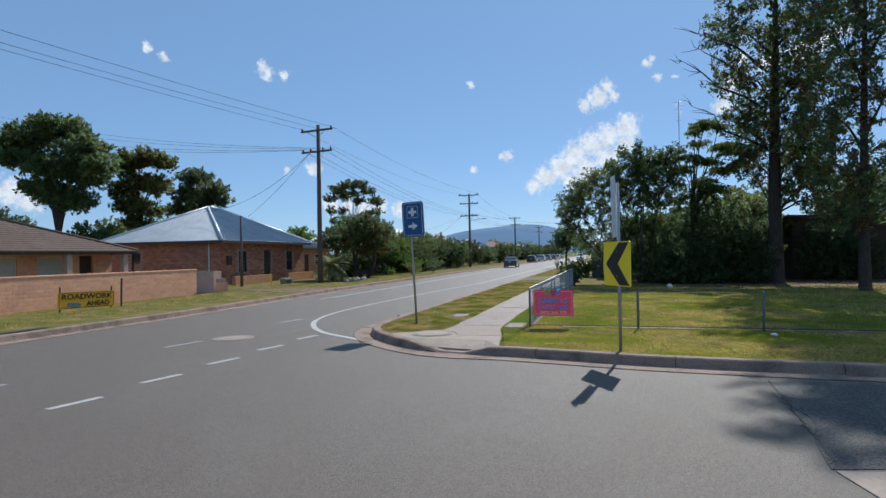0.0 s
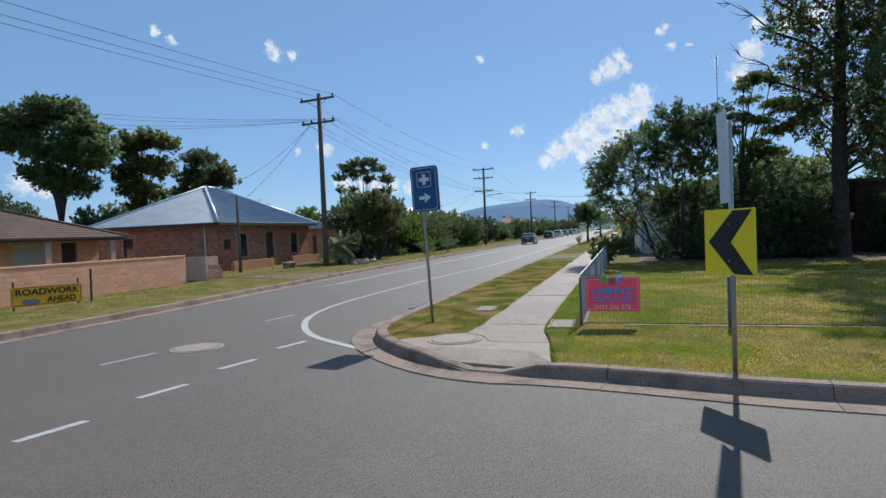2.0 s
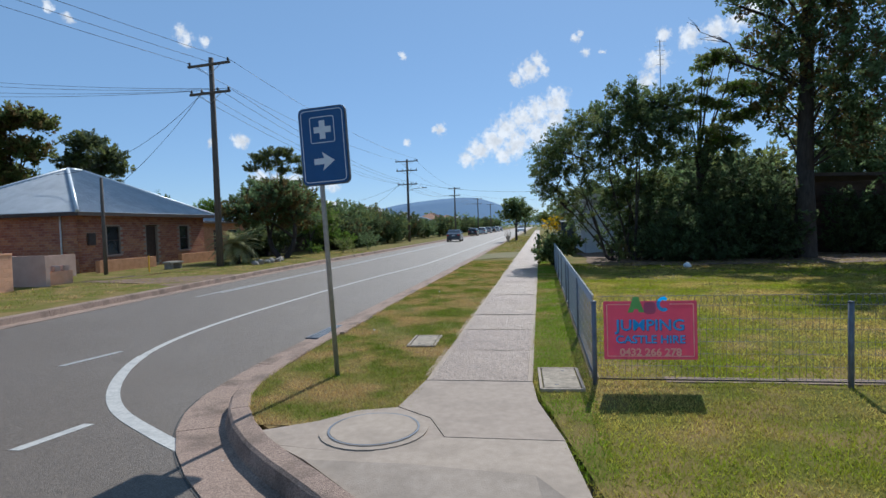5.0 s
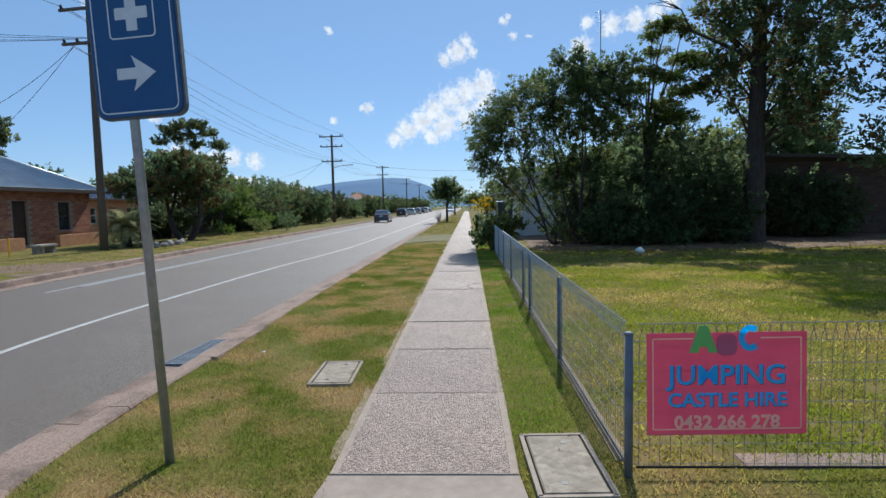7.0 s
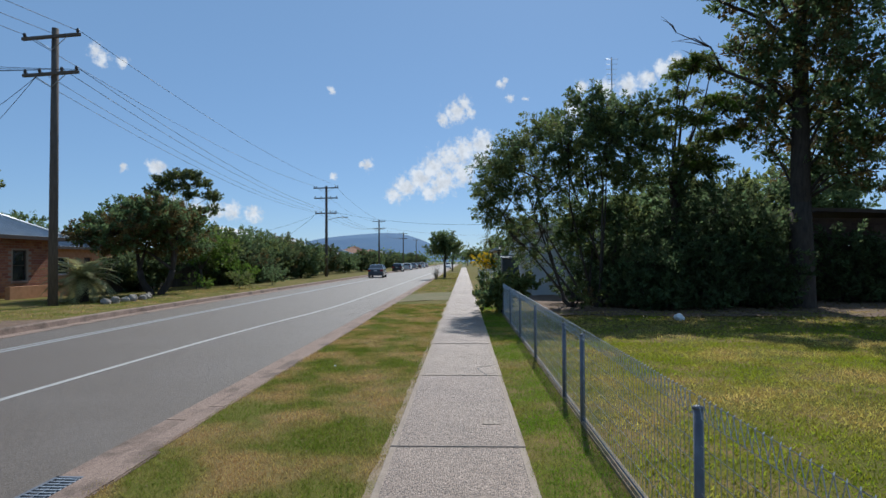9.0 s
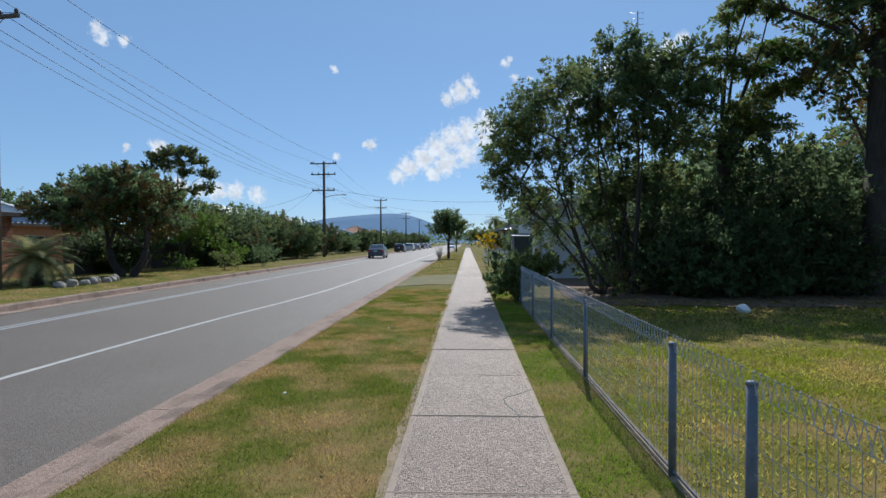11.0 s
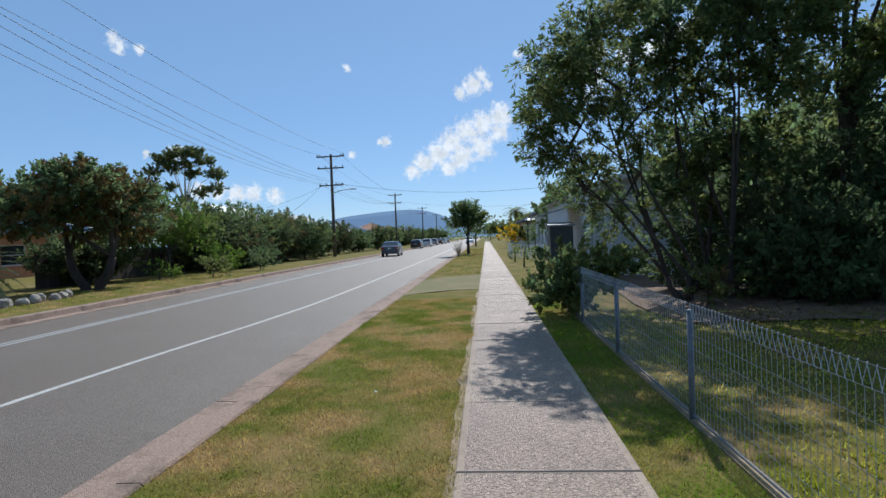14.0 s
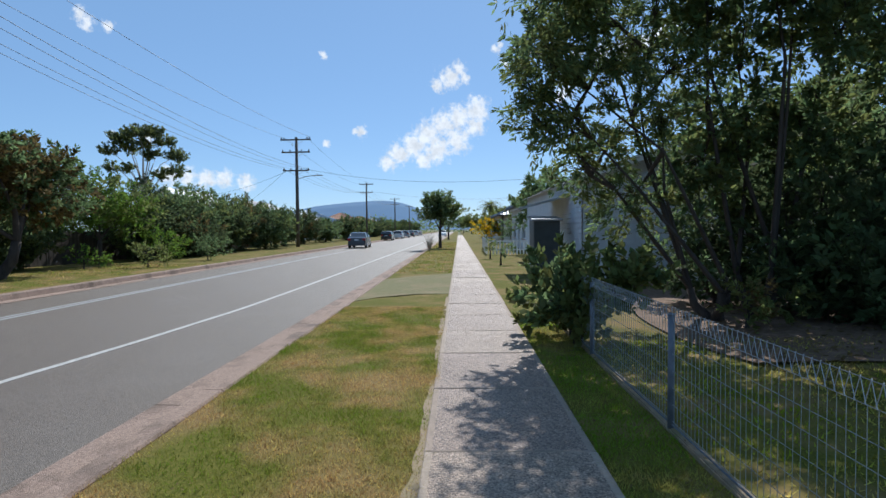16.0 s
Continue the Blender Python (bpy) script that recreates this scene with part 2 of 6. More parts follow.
M_BRICK = material("red_brick", (.34, .145, .08), (.46, .215, .125), 3, .9, .4, 60, objrand=.25, island=.22)
M_MORTAR = material("mortar", (.30, .24, .19), (.38, .31, .25), 20, .95, .3)
M_SALMON = material("salmon_brick", (.80, .40, .23), (.86, .48, .30), 4, .9, .4, 60, c3=(.58, .31, .2), scale3=1.2, amount3=.5, island=.08, objrand=.08)
M_SALMON_PALE = material("pale_rendered_wall", (.52, .35, .28), (.58, .40, .33), 3, .9, .3, 60, c3=(.42, .28, .22), scale3=1.0, amount3=.4)
M_TILE = material("brown_roof_tiles", (.075, .048, .034), (.125, .08, .056), 4, .85, .4, 40, island=.15, c3=(.13, .09, .07), scale3=.6)
M_CORR = material("corrugated_zinc", (.34, .37, .40), (.42, .45, .48), 2, .42, .1, 40, metal=.55, c3=(.28, .30, .32), scale3=.7, amount3=.5)
M_CORR_LIGHT = material("light_ridge_cap", (.55, .58, .60), (.62, .65, .67), 2, .4, metal=.4)
M_FASCIA = material("dark_fascia", (.05, .035, .03), (.08, .06, .05), 6, .7)
M_WINDOW = material("window_glass_dark", (.02, .024, .028), (.035, .04, .045), 1.5, .08, spec=.8)
M_CURTAIN = material("pale_curtain", (.50, .47, .42), (.60, .57, .52), 8, .9)
M_FRAME = material("window_frame_white", (.62, .62, .60), (.70, .70, .68), 6, .6)
M_DOOR = material("dark_door", (.045, .025, .018), (.07, .04, .03), 6, .6)
M_BARK = material("dark_bark", (.036, .028, .023), (.075, .058, .046), 4, .95, .9, 14, stretch=(3, 3, .7))
M_PALEBARK = material("pale_bark", (.30, .25, .20), (.42, .37, .31), 4, .9, .5, 14, stretch=(3, 3, .6))
M_LEAF = material("leaf_dark", (.078, .115, .052), (.118, .158, .068), 1.2, .6, island=.4, translucent=.52)
M_LEAF_OLIVE = material("leaf_olive", (.098, .12, .04), (.145, .16, .056), 1.0, .6, island=.4, translucent=.52)
M_LEAF_BRIGHT = material("leaf_bright", (.085, .15, .022), (.13, .19, .035), 1.0, .5, island=.3, translucent=.4)
M_LEAF_BROWN = material("leaf_russet", (.115, .088, .036), (.15, .108, .044), 1.0, .6, island=.35, translucent=.3)
M_LEAF_GUM = material("leaf_gum", (.085, .11, .06), (.12, .14, .08), 1.0, .5, island=.3, translucent=.28)
M_FLOWER = material("yellow_flowers", (.55, .36, .01), (.66, .46, .02), 3, .7, island=.2, translucent=.3)
M_FROND = material("cycad_frond", (.22, .22, .09), (.36, .33, .16), 2, .55, island=.25, translucent=.3)
M_DRYFROND = material("dry_twigs", (.38, .32, .25), (.48, .42, .34), 2, .8, island=.2)
# the haze of distance is painted into the hill's blue colour
M_HILL_HAZE = material("hill_painted_haze", (.055, .13, .24), (.07, .155, .27), .004, 1.0, c3=(.09, .17, .26), scale3=.012, amount3=.5)
M_WEATHER = material("white_weatherboard", (.55, .58, .62), (.63, .66, .69), 2, .75, .1, 40)
M_ROOFGREY = material("grey_sheet_roof", (.22, .24, .27), (.30, .32, .35), 1.5, .5, metal=.3)
M_ROOFRED = material("terracotta_roof", (.34, .17, .10), (.42, .23, .15), 2, .85)
M_CREAM = material("cream_wall", (.58, .52, .42), (.64, .58, .48), 2, .85)
M_CARPAINT = material("dark_blue_car_paint", (.030, .042, .062), (.034, .047, .07), 3, .22, spec=.7)
M_CARBLACK = material("black_car_paint", (.02, .02, .022), (.025, .025, .027), 3, .22, spec=.7)
M_CARWHITE = material("white_car_paint", (.62, .63, .64), (.66, .67, .68), 3, .25, spec=.7)
M_CARGREY = material("silver_car_paint", (.30, .31, .33), (.34, .35, .37), 3, .25, metal=.4)
M_TYRE = material("tyre_rubber", (.018, .018, .018), (.03, .03, .03), 20, .8)
M_RIM = material("alloy_rim", (.42, .43, .45), (.5, .51, .53), 6, .35, metal=.8)
M_LAMP_RED = material("tail_lamp", (.35, .012, .012), (.42, .02, .02), 6, .25)
M_DARKWOOD = material("dark_paling_fence", (.05, .04, .034), (.085, .07, .058), 4, .9, .4, 30, stretch=(4, 4, .5), objrand=.2)
M_ROCK = material("garden_rock", (.24, .21, .18), (.36, .32, .27), 6, .9, .7, 20, objrand=.15)
M_TANK = material("dark_shed_steel", (.05, .06, .065), (.075, .085, .09), 3, .5, metal=.3)

# ---- mesh helpers ----


def link_mesh(name, me, mat, parent=None, label=""):
    if mat:
        me.materials.append(mat)
    ob = new(name, me)
    if parent is not None:
        ob.parent = parent
    if label:
        ob["label"] = label
    return ob


def part(name, bm, mat, parent=None, label=""):
    me = bpy.data.meshes.new(name)
    bm.normal_update()
    bm.to_mesh(me)
    bm.free()
    return link_mesh(name, me, mat, parent, label)


def pyd(name, verts, faces, mat, parent=None, label="", smooth=False):
    me = bpy.data.meshes.new(name)
    me.from_pydata([tuple(map(float, v)) for v in verts], [], faces)
    if smooth:
        me.shade_smooth()
    me.update()
    return link_mesh(name, me, mat, parent, label)


def tris(name, co, per, mat, parent=None, label=""):
    """Fast mesh of loose faces: co is (n * per, 3), each run of per corners one face."""
    me = bpy.data.meshes.new(name)
    n = len(co) // per
    me.vertices.add(len(co))
    me.vertices.foreach_set("co", np.asarray(co, dtype=np.float32).ravel())
    me.loops.add(len(co))
    me.loops.foreach_set("vertex_index", np.arange(len(co), dtype=np.int32))
    me.polygons.add(n)
    me.polygons.foreach_set("loop_start", np.arange(n, dtype=np.int32) * per)
    me.update(calc_edges=True)
    me.validate()
    return link_mesh(name, me, mat, parent, label)


def thing(name, m, label, category, group="", kind=""):
    e = new(name)
    e.matrix_world = m if isinstance(m, Matrix) else Matrix.Translation(m)
    e.empty_display_size = 0.2
    return tagged(e, label, category, group, kind)


def box(bm, c, s, m=None, bevel=0.0):
    r = bmesh.ops.create_cube(bm, size=1.0)
    vs = r["verts"]
    for v in vs:
        v.co = Vector((v.co.x * s[0], v.co.y * s[1], v.co.z * s[2]))
    if bevel:
        es = list({e for v in vs for e in v.link_edges})
        g = bmesh.ops.bevel(bm, geom=es, offset=bevel, segments=2, affect='EDGES')
        vs = list({v for f in g["faces"] for v in f.verts} | {v for v in vs if v.is_valid})
    for v in vs:
        v.co = (m @ v.co if m is not None else v.co) + Vector(c)
    return vs


def box_bm(c, s, m=None, bevel=0.0):
    bm = bmesh.new()
    box(bm, c, s, m, bevel)
    return bm


def tube(bm, pts, radii, seg=8, cap=True):
    """A tapered tube through points."""
    pts = [Vector(p) for p in pts]
    rings = []
    for i, p in enumerate(pts):
        d = (pts[min(i + 1, len(pts) - 1)] - pts[max(i - 1, 0)])
        if d.length < 1e-6:
            d = Vector((0, 0, 1))
        d.normalize()
        a = d.cross(Vector((0, 0, 1)) if abs(d.z) < .9 else Vector((1, 0, 0))).normalized()
        b = d.cross(a)
        r = radii[i] if hasattr(radii, "__len__") else radii
        rings.append([bm.verts.new(p + (a * math.cos(2 * math.pi * k / seg) + b * math.sin(2 * math.pi * k / seg)) * r) for k in range(seg)])
    for r0, r1 in zip(rings, rings[1:]):
        for k in range(seg):
            f = bm.faces.new((r0[k], r0[(k + 1) % seg], r1[(k + 1) % seg], r1[k]))
            f.smooth = True
    if cap:
        bm.faces.new(rings[0][::-1])
        bm.faces.new(rings[-1])
    return bm


def tube_bm(pts, radii, seg=8):
    return tube(bmesh.new(), pts, radii, seg)


def prism(bm, outline, z0, z1):
    """A plate with an outline in x, y, from z0 to z1."""
    lo = [bm.verts.new((x, y, z0)) for x, y in outline]
    hi = [bm.verts.new((x, y, z1)) for x, y in outline]
    bm.faces.new(hi)
    bm.faces.new(lo[::-1])
    n = len(lo)
    for i in range(n):
        bm.faces.new((lo[i], lo[(i + 1) % n], hi[(i + 1) % n], hi[i]))
    return bm


def flat(name, outline, z0, z1, mat, parent=None, label=""):
    bm = prism(bmesh.new(), outline, z0, z1)
    bmesh.ops.recalc_face_normals(bm, faces=bm.faces)
    return part(name, bm, mat, parent, label)


def rounded(w, h, r, n=5):
    pts = []
    for cx, cy, a0 in ((w / 2 - r, h / 2 - r, 0), (-w / 2 + r, h / 2 - r, 90), (-w / 2 + r, -h / 2 + r, 180), (w / 2 - r, -h / 2 + r, 270)):
        for k in range(n + 1):
            a = radians(a0 + 90 * k / n)
            pts.append((cx + r * math.cos(a), cy + r * math.sin(a)))
    return pts


UPRIGHT = Matrix.Rotation(radians(90), 4, 'X')


def plate(name, outline, depth, mat, parent, y=0.0, cx=0.0, cz=0.0, label=""):
    """An upright plate that faces -y, its outline in x, z; its face lies at y - depth."""
    bm = prism(bmesh.new(), outline, 0, depth)
    bmesh.ops.recalc_face_normals(bm, faces=bm.faces)
    bmesh.ops.transform(bm, matrix=Matrix.Translation((cx, y, cz)) @ UPRIGHT, verts=bm.verts)
    return part(name, bm, mat, parent, label)


def lettering(name, text, size, mat, parent, x, y, z, label="", bold=0.0, squeeze=1.0):
    cu = bpy.data.curves.new(name, 'FONT')
    cu.body = text
    cu.size = size
    cu.align_x, cu.align_y = 'CENTER', 'CENTER'
    cu.extrude = 0.002
    cu.offset = bold
    cu.resolution_u = 3
    tmp = new("tmp_text", cu)
    me = bpy.data.meshes.new_from_object(tmp.evaluated_get(bpy.context.evaluated_depsgraph_get()))
    bpy.data.objects.remove(tmp)
    me.transform(Matrix.Translation((x, y, z)) @ UPRIGHT @ Matrix.Diagonal((squeeze, 1, 1, 1)))
    me.materials.clear()
    return link_mesh(name, me, mat, parent, label)


RNG = np.random.default_rng(7)

# ---- ground, roads, kerbs ----
ROAD_Z = -0.15


def smooth_line(pts, n=6):
    """Catmull-Rom through points."""
    out = []
    for i in range(len(pts) - 1):
        p0, p1, p2, p3 = (Vector((*pts[min(max(k, 0), len(pts) - 1)], 0)) for k in (i - 1, i, i + 1, i + 2))
        for k in range(n):
            t = k / n
            q = 0.5 * ((2 * p1) + (p2 - p0) * t + (2 * p0 - 5 * p1 + 4 * p2 - p3) * t * t + (3 * p1 - p0 - 3 * p2 + p3) * t ** 3)
            out.append((q.x, q.y))
    out.append(tuple(pts[-1]))
    return out


def strip(name, left, right, z0, z1, mat, parent=None, label=""):
    """A band between two lines of equal count, z0 under, z1 on top."""
    v, f = [], []
    for (a, b), (c, d) in zip(left, right):
        v += [(a, b, z1), (c, d, z1), (a, b, z0), (c, d, z0)]
    for i in range(len(left) - 1):
        k, j = 4 * i, 4 * i + 4
        f += [(k, k + 1, j + 1, j), (k, j, j + 2, k + 2), (k + 1, k + 3, j + 3, j + 1)]
    f += [(0, 2, 3, 1), (len(v) - 4, len(v) - 3, len(v) - 1, len(v) - 2)]
    return pyd(name, v, f, mat, parent, label)


def offset_line(pts, w):
    """The line moved sideways by w (to the right of its way)."""
    out = []
    for i, p in enumerate(pts):
        a, b = pts[max(i - 1, 0)], pts[min(i + 1, len(pts) - 1)]
        dx, dy = b[0] - a[0], b[1] - a[1]
        s = math.hypot(dx, dy) or 1
        out.append((p[0] + dy / s * w, p[1] - dx / s * w))
    return out


# kerb line of the corner, from the side road round into the street
KERB = smooth_line([(60, 8.2), (30, 8.6), (12, 8.95), (7, 9.05), (4.5, 9.2), (3.4, 9.39), (2.4, 9.58), (1.6, 9.68), (0.9, 9.68), (.2, 9.91), (-.55, 10.45), (-1.3, 11.2), (-1.85, 12.15), (-2.02, 13.3), (-2.07, 15), (-2.07, 22), (-2.07, 34)], 5) + [(-2.07, 60), (-2.07, 150), (-2.07, 420)]
ground = tagged(pyd("ground", [(-2500, -1500, -.3), (2500, -1500, -.3), (2500, 3500, -.3), (-2500, 3500, -.3)], [(0, 1, 2, 3)], M_GROUND),
                "flat dry grassy ground reaching the horizon", "ground", kind="structure")


# one asphalt sheet for street and side road; the verges lie above it
road = tagged(flat("road", [(-11.75, -80), (-11.75, 420), (-1.0, 420), (-1.0, 14), (2, 10.3), (80, 10.3), (80, -5.5), (-1, -5.5), (-1, -80)], -.32, ROAD_Z, M_ASPHALT),
              "worn grey asphalt street meeting a side road", "road", kind="structure")


def paint(name, outline, mat, label, z=ROAD_Z + .004):
    return tagged(flat(name, outline, z - .003, z, mat), label, "road marking", "road markings")


def line_band(name, pts, w, mat, label):
    a, b = offset_line(pts, -w / 2), offset_line(pts, w / 2)
    return tagged(strip(name, a, b, ROAD_Z + .001, ROAD_Z + .005, mat), label, "road marking", "road markings")


EDGE = smooth_line([(-1.36, 10.65), (-2.3, 11.2), (-3.35, 11.95), (-4.2, 13.0), (-4.9, 14.4), (-5.32, 16.2), (-5.46, 18.5), (-5.40, 21.5), (-5.28, 25), (-5.05, 28.5), (-4.65, 33), (-4.45, 40), (-4.4, 70)], 6) + [(-4.4, 400)]
line_band("edge_line", EDGE[:25], .15, M_PAINT, "curved thick white line at the corner, worn paint")
line_band("edge_line", EDGE[24:], .11, M_PAINT, "long thin white edge line on the asphalt street")
line_band("centre_line", [(-8.75, 23), (-8.75, 40), (-8.75, 75)], .12, M_FADED, "faded white centre line on the asphalt street")
line_band("centre_line", [(-8.95, 22), (-8.95, 40), (-8.9, 60)], .10, M_FADED, "second faded white centre line beside the first")
for k in range(6):
    y = 10.74 - 1.565 * k
    paint("give_way_dash", [(-3.45, y), (-3.33, y), (-3.18, y + .70), (-3.30, y + .70)], M_PAINT, "short white dash of the give way line")
for y in (9.1, 13.7, 4.5, -.1):
    paint("lane_dash", [(-5.78, y), (-5.68, y), (-5.48, y + 1.0), (-5.58, y + 1.0)], M_FADED, "faded white lane dash on the asphalt")


def disc(r, n=28):
    return [(r * math.cos(2 * math.pi * k / n), r * math.sin(2 * math.pi * k / n)) for k in range(n)]


def manhole(x, y, z, r, mat, label, ring=M_SMOOTH):
    t = thing("manhole_cover", (x, y, z), label, "manhole cover")
    bm = bmesh.new()
    prism(bm, disc(r), 0, .008)
    part("surround", bm, ring, t, "concrete surround ring")
    bm = bmesh.new()
    prism(bm, disc(r * .8), .0085, .016)
    part("lid", bm, mat, t)
    bm = bmesh.new()
    outer, inner = disc(r * .85), disc(r * .81)
    v = [(*p, .0165) for p in outer] + [(*p, .0165) for p in inner]
    n = len(outer)
    pyd("rim", v, [(i, (i + 1) % n, n + (i + 1) % n, n + i) for i in range(n)], M_POSTPAINT, t, "dark iron rim")
    bm.free()
    return t


manhole(-5.05, 10.6, ROAD_Z, .48, M_SMOOTH, "round pale concrete manhole cover in the asphalt")
manhole(-.14, 11.12, .006, .47, M_SMOOTH, "round concrete pit cover at the footpath corner")

# broken asphalt edge and concrete crossover on the side road
tagged(flat("concrete_crossover", [(5.62, 4.45), (5.85, 3.4), (8.6, 3.2), (9.2, 4.6), (7.2, 4.75)], -.2, ROAD_Z + .012, M_SMOOTH), "pale concrete crossover set into the asphalt", "crossover", kind="structure")
tagged(flat("asphalt_patch", smooth_line([(5.6, 4.5), (5.72, 5.3), (5.95, 6.2), (5.85, 7.3), (6.6, 8.2), (9.5, 8.3), (14, 8.2), (14, 4.9), (9, 4.9), (7, 4.8), (5.6, 4.5)], 3)[:-1], -.2, ROAD_Z + .006, M_PATCH), "worn gravelly asphalt patch at the road edge", "asphalt patch", kind="structure")

# gutter tray and kerb, cast in lengths with joints
kerb_near = tagged(new("kerb"), "pinkish concrete kerb and gutter with joints", "kerb", kind="structure")


def kerb_lengths(line, parent, side, ramp=None, far=False):
    """The kerb as cast lengths along the line; side +1 when the grass lies to the right of its way."""
    d = [0.0]
    for a, b in zip(line, line[1:]):
        d.append(d[-1] + math.hypot(b[0] - a[0], b[1] - a[1]))

    def at(s):
        s = min(max(s, 0), d[-1] - 1e-6)
        i = max(k for k in range(len(d) - 1) if d[k] <= s)
        f = (s - d[i]) / (d[i + 1] - d[i])
        a, b = line[i], line[i + 1]
        dx, dy = (b[0] - a[0]) / (d[i + 1] - d[i]), (b[1] - a[1]) / (d[i + 1] - d[i])
        return (a[0] + (b[0] - a[0]) * f, a[1] + (b[1] - a[1]) * f), (dy * side, -dx * side)
    s = 0.0
    step = 2.4
    while s < d[-1] - .1:
        p, _ = at(s)
        near = -14 < p[0] < 20 and p[1] < 60
        ln = min(step if near else 8.0, d[-1] - s)
        n = 5 if near else 2
        v, f = [], []
        for k in range(n + 1):
            (x, y), (nx, ny) = at(s + .006 + (ln - .012) * k / n)
            h = 0.012
            if ramp:
                for r0, r1 in ramp:
                    c = min(max((abs(x - (r0 + r1) / 2) - (r1 - r0) / 2 + .35) / .55, 0), 1) if y < 10.6 else 1
                    h = min(h, -.118 + (.130) * c)
            prof = [(-.66, -.136), (-.25, -.148), (-.225, -.14), (-.19, h - .022), (-.165, h), (.0, h + .002), (.02, h - .02), (.02, -.3), (-.66, -.3)]
            v += [(x + nx * o, y + ny * o, z) for o, z in prof]
        m = 9
        for k in range(n):
            for j in range(m):
                a, b = k * m + j, k * m + (j + 1) % m
                f.append((a, b, b + m, a + m))
        f += [tuple(range(m))[::-1], tuple(range(n * m, n * m + m))]
        pyd("kerb_length", v, f, M_KERB, parent)
        s += ln


kerb_lengths(KERB, kerb_near, 1, ramp=[(.05, 1.35)])
FARK = [(-11.4, 420), (-11.4, 60), (-11.35, 32), (-10.9, 22), (-10.55, 15), (-10.6, 9), (-11.0, -20), (-11, -70)]
kerb_far = tagged(new("kerb"), "low concrete kerb on the far side of the street", "kerb", kind="structure")
kerb_lengths(FARK, kerb_far, 1)

# verges: grass bodies whose tops lie level with the kerbs, cut round the path
PATH_L, PATH_R = 0.0, 1.2


def lawn_mesh(name, outline_fn, x0, x1, y0, y1, step, label, mound=.02, mat=M_SOIL):
    nx, ny = max(2, int((x1 - x0) / step)), max(2, int((y1 - y0) / step))
    v, f = [], []
    idx = {}
    for j in range(ny + 1):
        for i in range(nx + 1):
            x, y = x0 + (x1 - x0) * i / nx, y0 + (y1 - y0) * j / ny
            x, y = outline_fn(x, y)
            z = mound * (noise.noise((x * .7, y * .7, 3.1)) + .5 * noise.noise((x * 2.3, y * 2.3, 9.0)))
            idx[i, j] = len(v)
            v.append((x, y, z - .012))
    for j in range(ny):
        for i in range(nx):
            f.append((idx[i, j], idx[i + 1, j], idx[i + 1, j + 1], idx[i, j + 1]))
    return tagged(pyd(name, v, f, mat, smooth=True), label, "grass", kind="structure")


def kerb_y(x):
    """The kerb line's y on the side road for a given x."""
    best = [p for p in KERB if p[1] < 11.3]
    best.sort()
    for a, b in zip(best, best[1:]):
        if a[0] <= x <= b[0]:
            return a[1] + (b[1] - a[1]) * (x - a[0]) / max(b[0] - a[0], 1e-6)
    return best[-1][1] if x > best[-1][0] else best[0][1]


def kerb_x(y):
    best = sorted((p[1], p[0]) for p in KERB if p[0] < 1.0 and p[1] > 9.6)
    for a, b in zip(best, best[1:]):
        if a[0] <= y <= b[0]:
            return a[1] + (b[1] - a[1]) * (y - a[0]) / max(b[0] - a[0], 1e-6)
    return -2.07


def verge_right(y):
    return 0.0 if y > 11.75 else -.08 - (11.75 - y) * 1.45


def far_x(y):
    best = sorted((p[1], p[0]) for p in FARK)
    for a, b in zip(best, best[1:]):
        if a[0] <= y <= b[0]:
            return a[1] + (b[1] - a[1]) * (y - a[0]) / (b[0] - a[0]) + .02
    return -11.38


# strip between kerb and path, front of the pit cover it narrows to the kerb
lawn_mesh("verge_street", lambda x, y: (kerb_x(y) + .02 + (verge_right(y) - kerb_x(y) - .02) * (x + 2.18) / 2.18, y), -2.18, 0, 11.2, 44, .25, "mown patchy grass strip between kerb and footpath")
lawn_mesh("verge_street", lambda x, y: (x, y), -2.06, 0, 44, 420, 1.2, "mown grass strip beyond the driveway")
lawn_mesh("lawn", lambda x, y: (max(x, 1.2 + .17 * max(0, 12.7 - y)), y + (kerb_y(x) + .02 - 9.4) * max(0, (12.9 - y) / 3.5)), 1.2, 60, 9.4, 420 / 8, .45, "sunlit mown lawn with dry patches", .03)
lawn_mesh("lawn", lambda x, y: (x, y), 1.2, 60, 52.5, 420, 6, "distant grass beside the footpath", .03)
lawn_mesh("verge_far", lambda x, y: (x + (far_x(y) + 11.38) * max(0, (x + 16.4) / 5.02) if x > -70 else -500, y), -90, -11.38, -80, 420, 2.0, "grass verge and gardens across the street", .05)
tagged(flat("ground_behind", [(-1.0, -5.5), (80, -5.5), (80, -80), (-1.0, -80)], -.31, -.02, M_SOIL), "grass beyond the side road", "grass", kind="structure")
tagged(flat("driveway_crossover", [(-2.05, 35.2), (-1.6, 35.9), (-.8, 36.5), (0, 36.5), (0, 42.8), (-1.2, 41.8), (-2.05, 40.6)], -.3, .006, material("driveway_gravel", (.10, .11, .03), (.18, .145, .065), 9, .95, .6, 50, c3=(.24, .165, .09), scale3=.9, amount3=.7)), "grassy gravel driveway crossover across the verge", "driveway", kind="structure")
lawn_mesh("leaf_litter_bed", lambda x, y: (x + .8 * noise.noise((y * .3, 1, 2)), y + 1.0 * noise.noise((x * .3, 5, 2))), 3.4, 22, 29.2, 40, .5, "brown leaf litter under the trees", .05, M_LITTER).location.z = .025

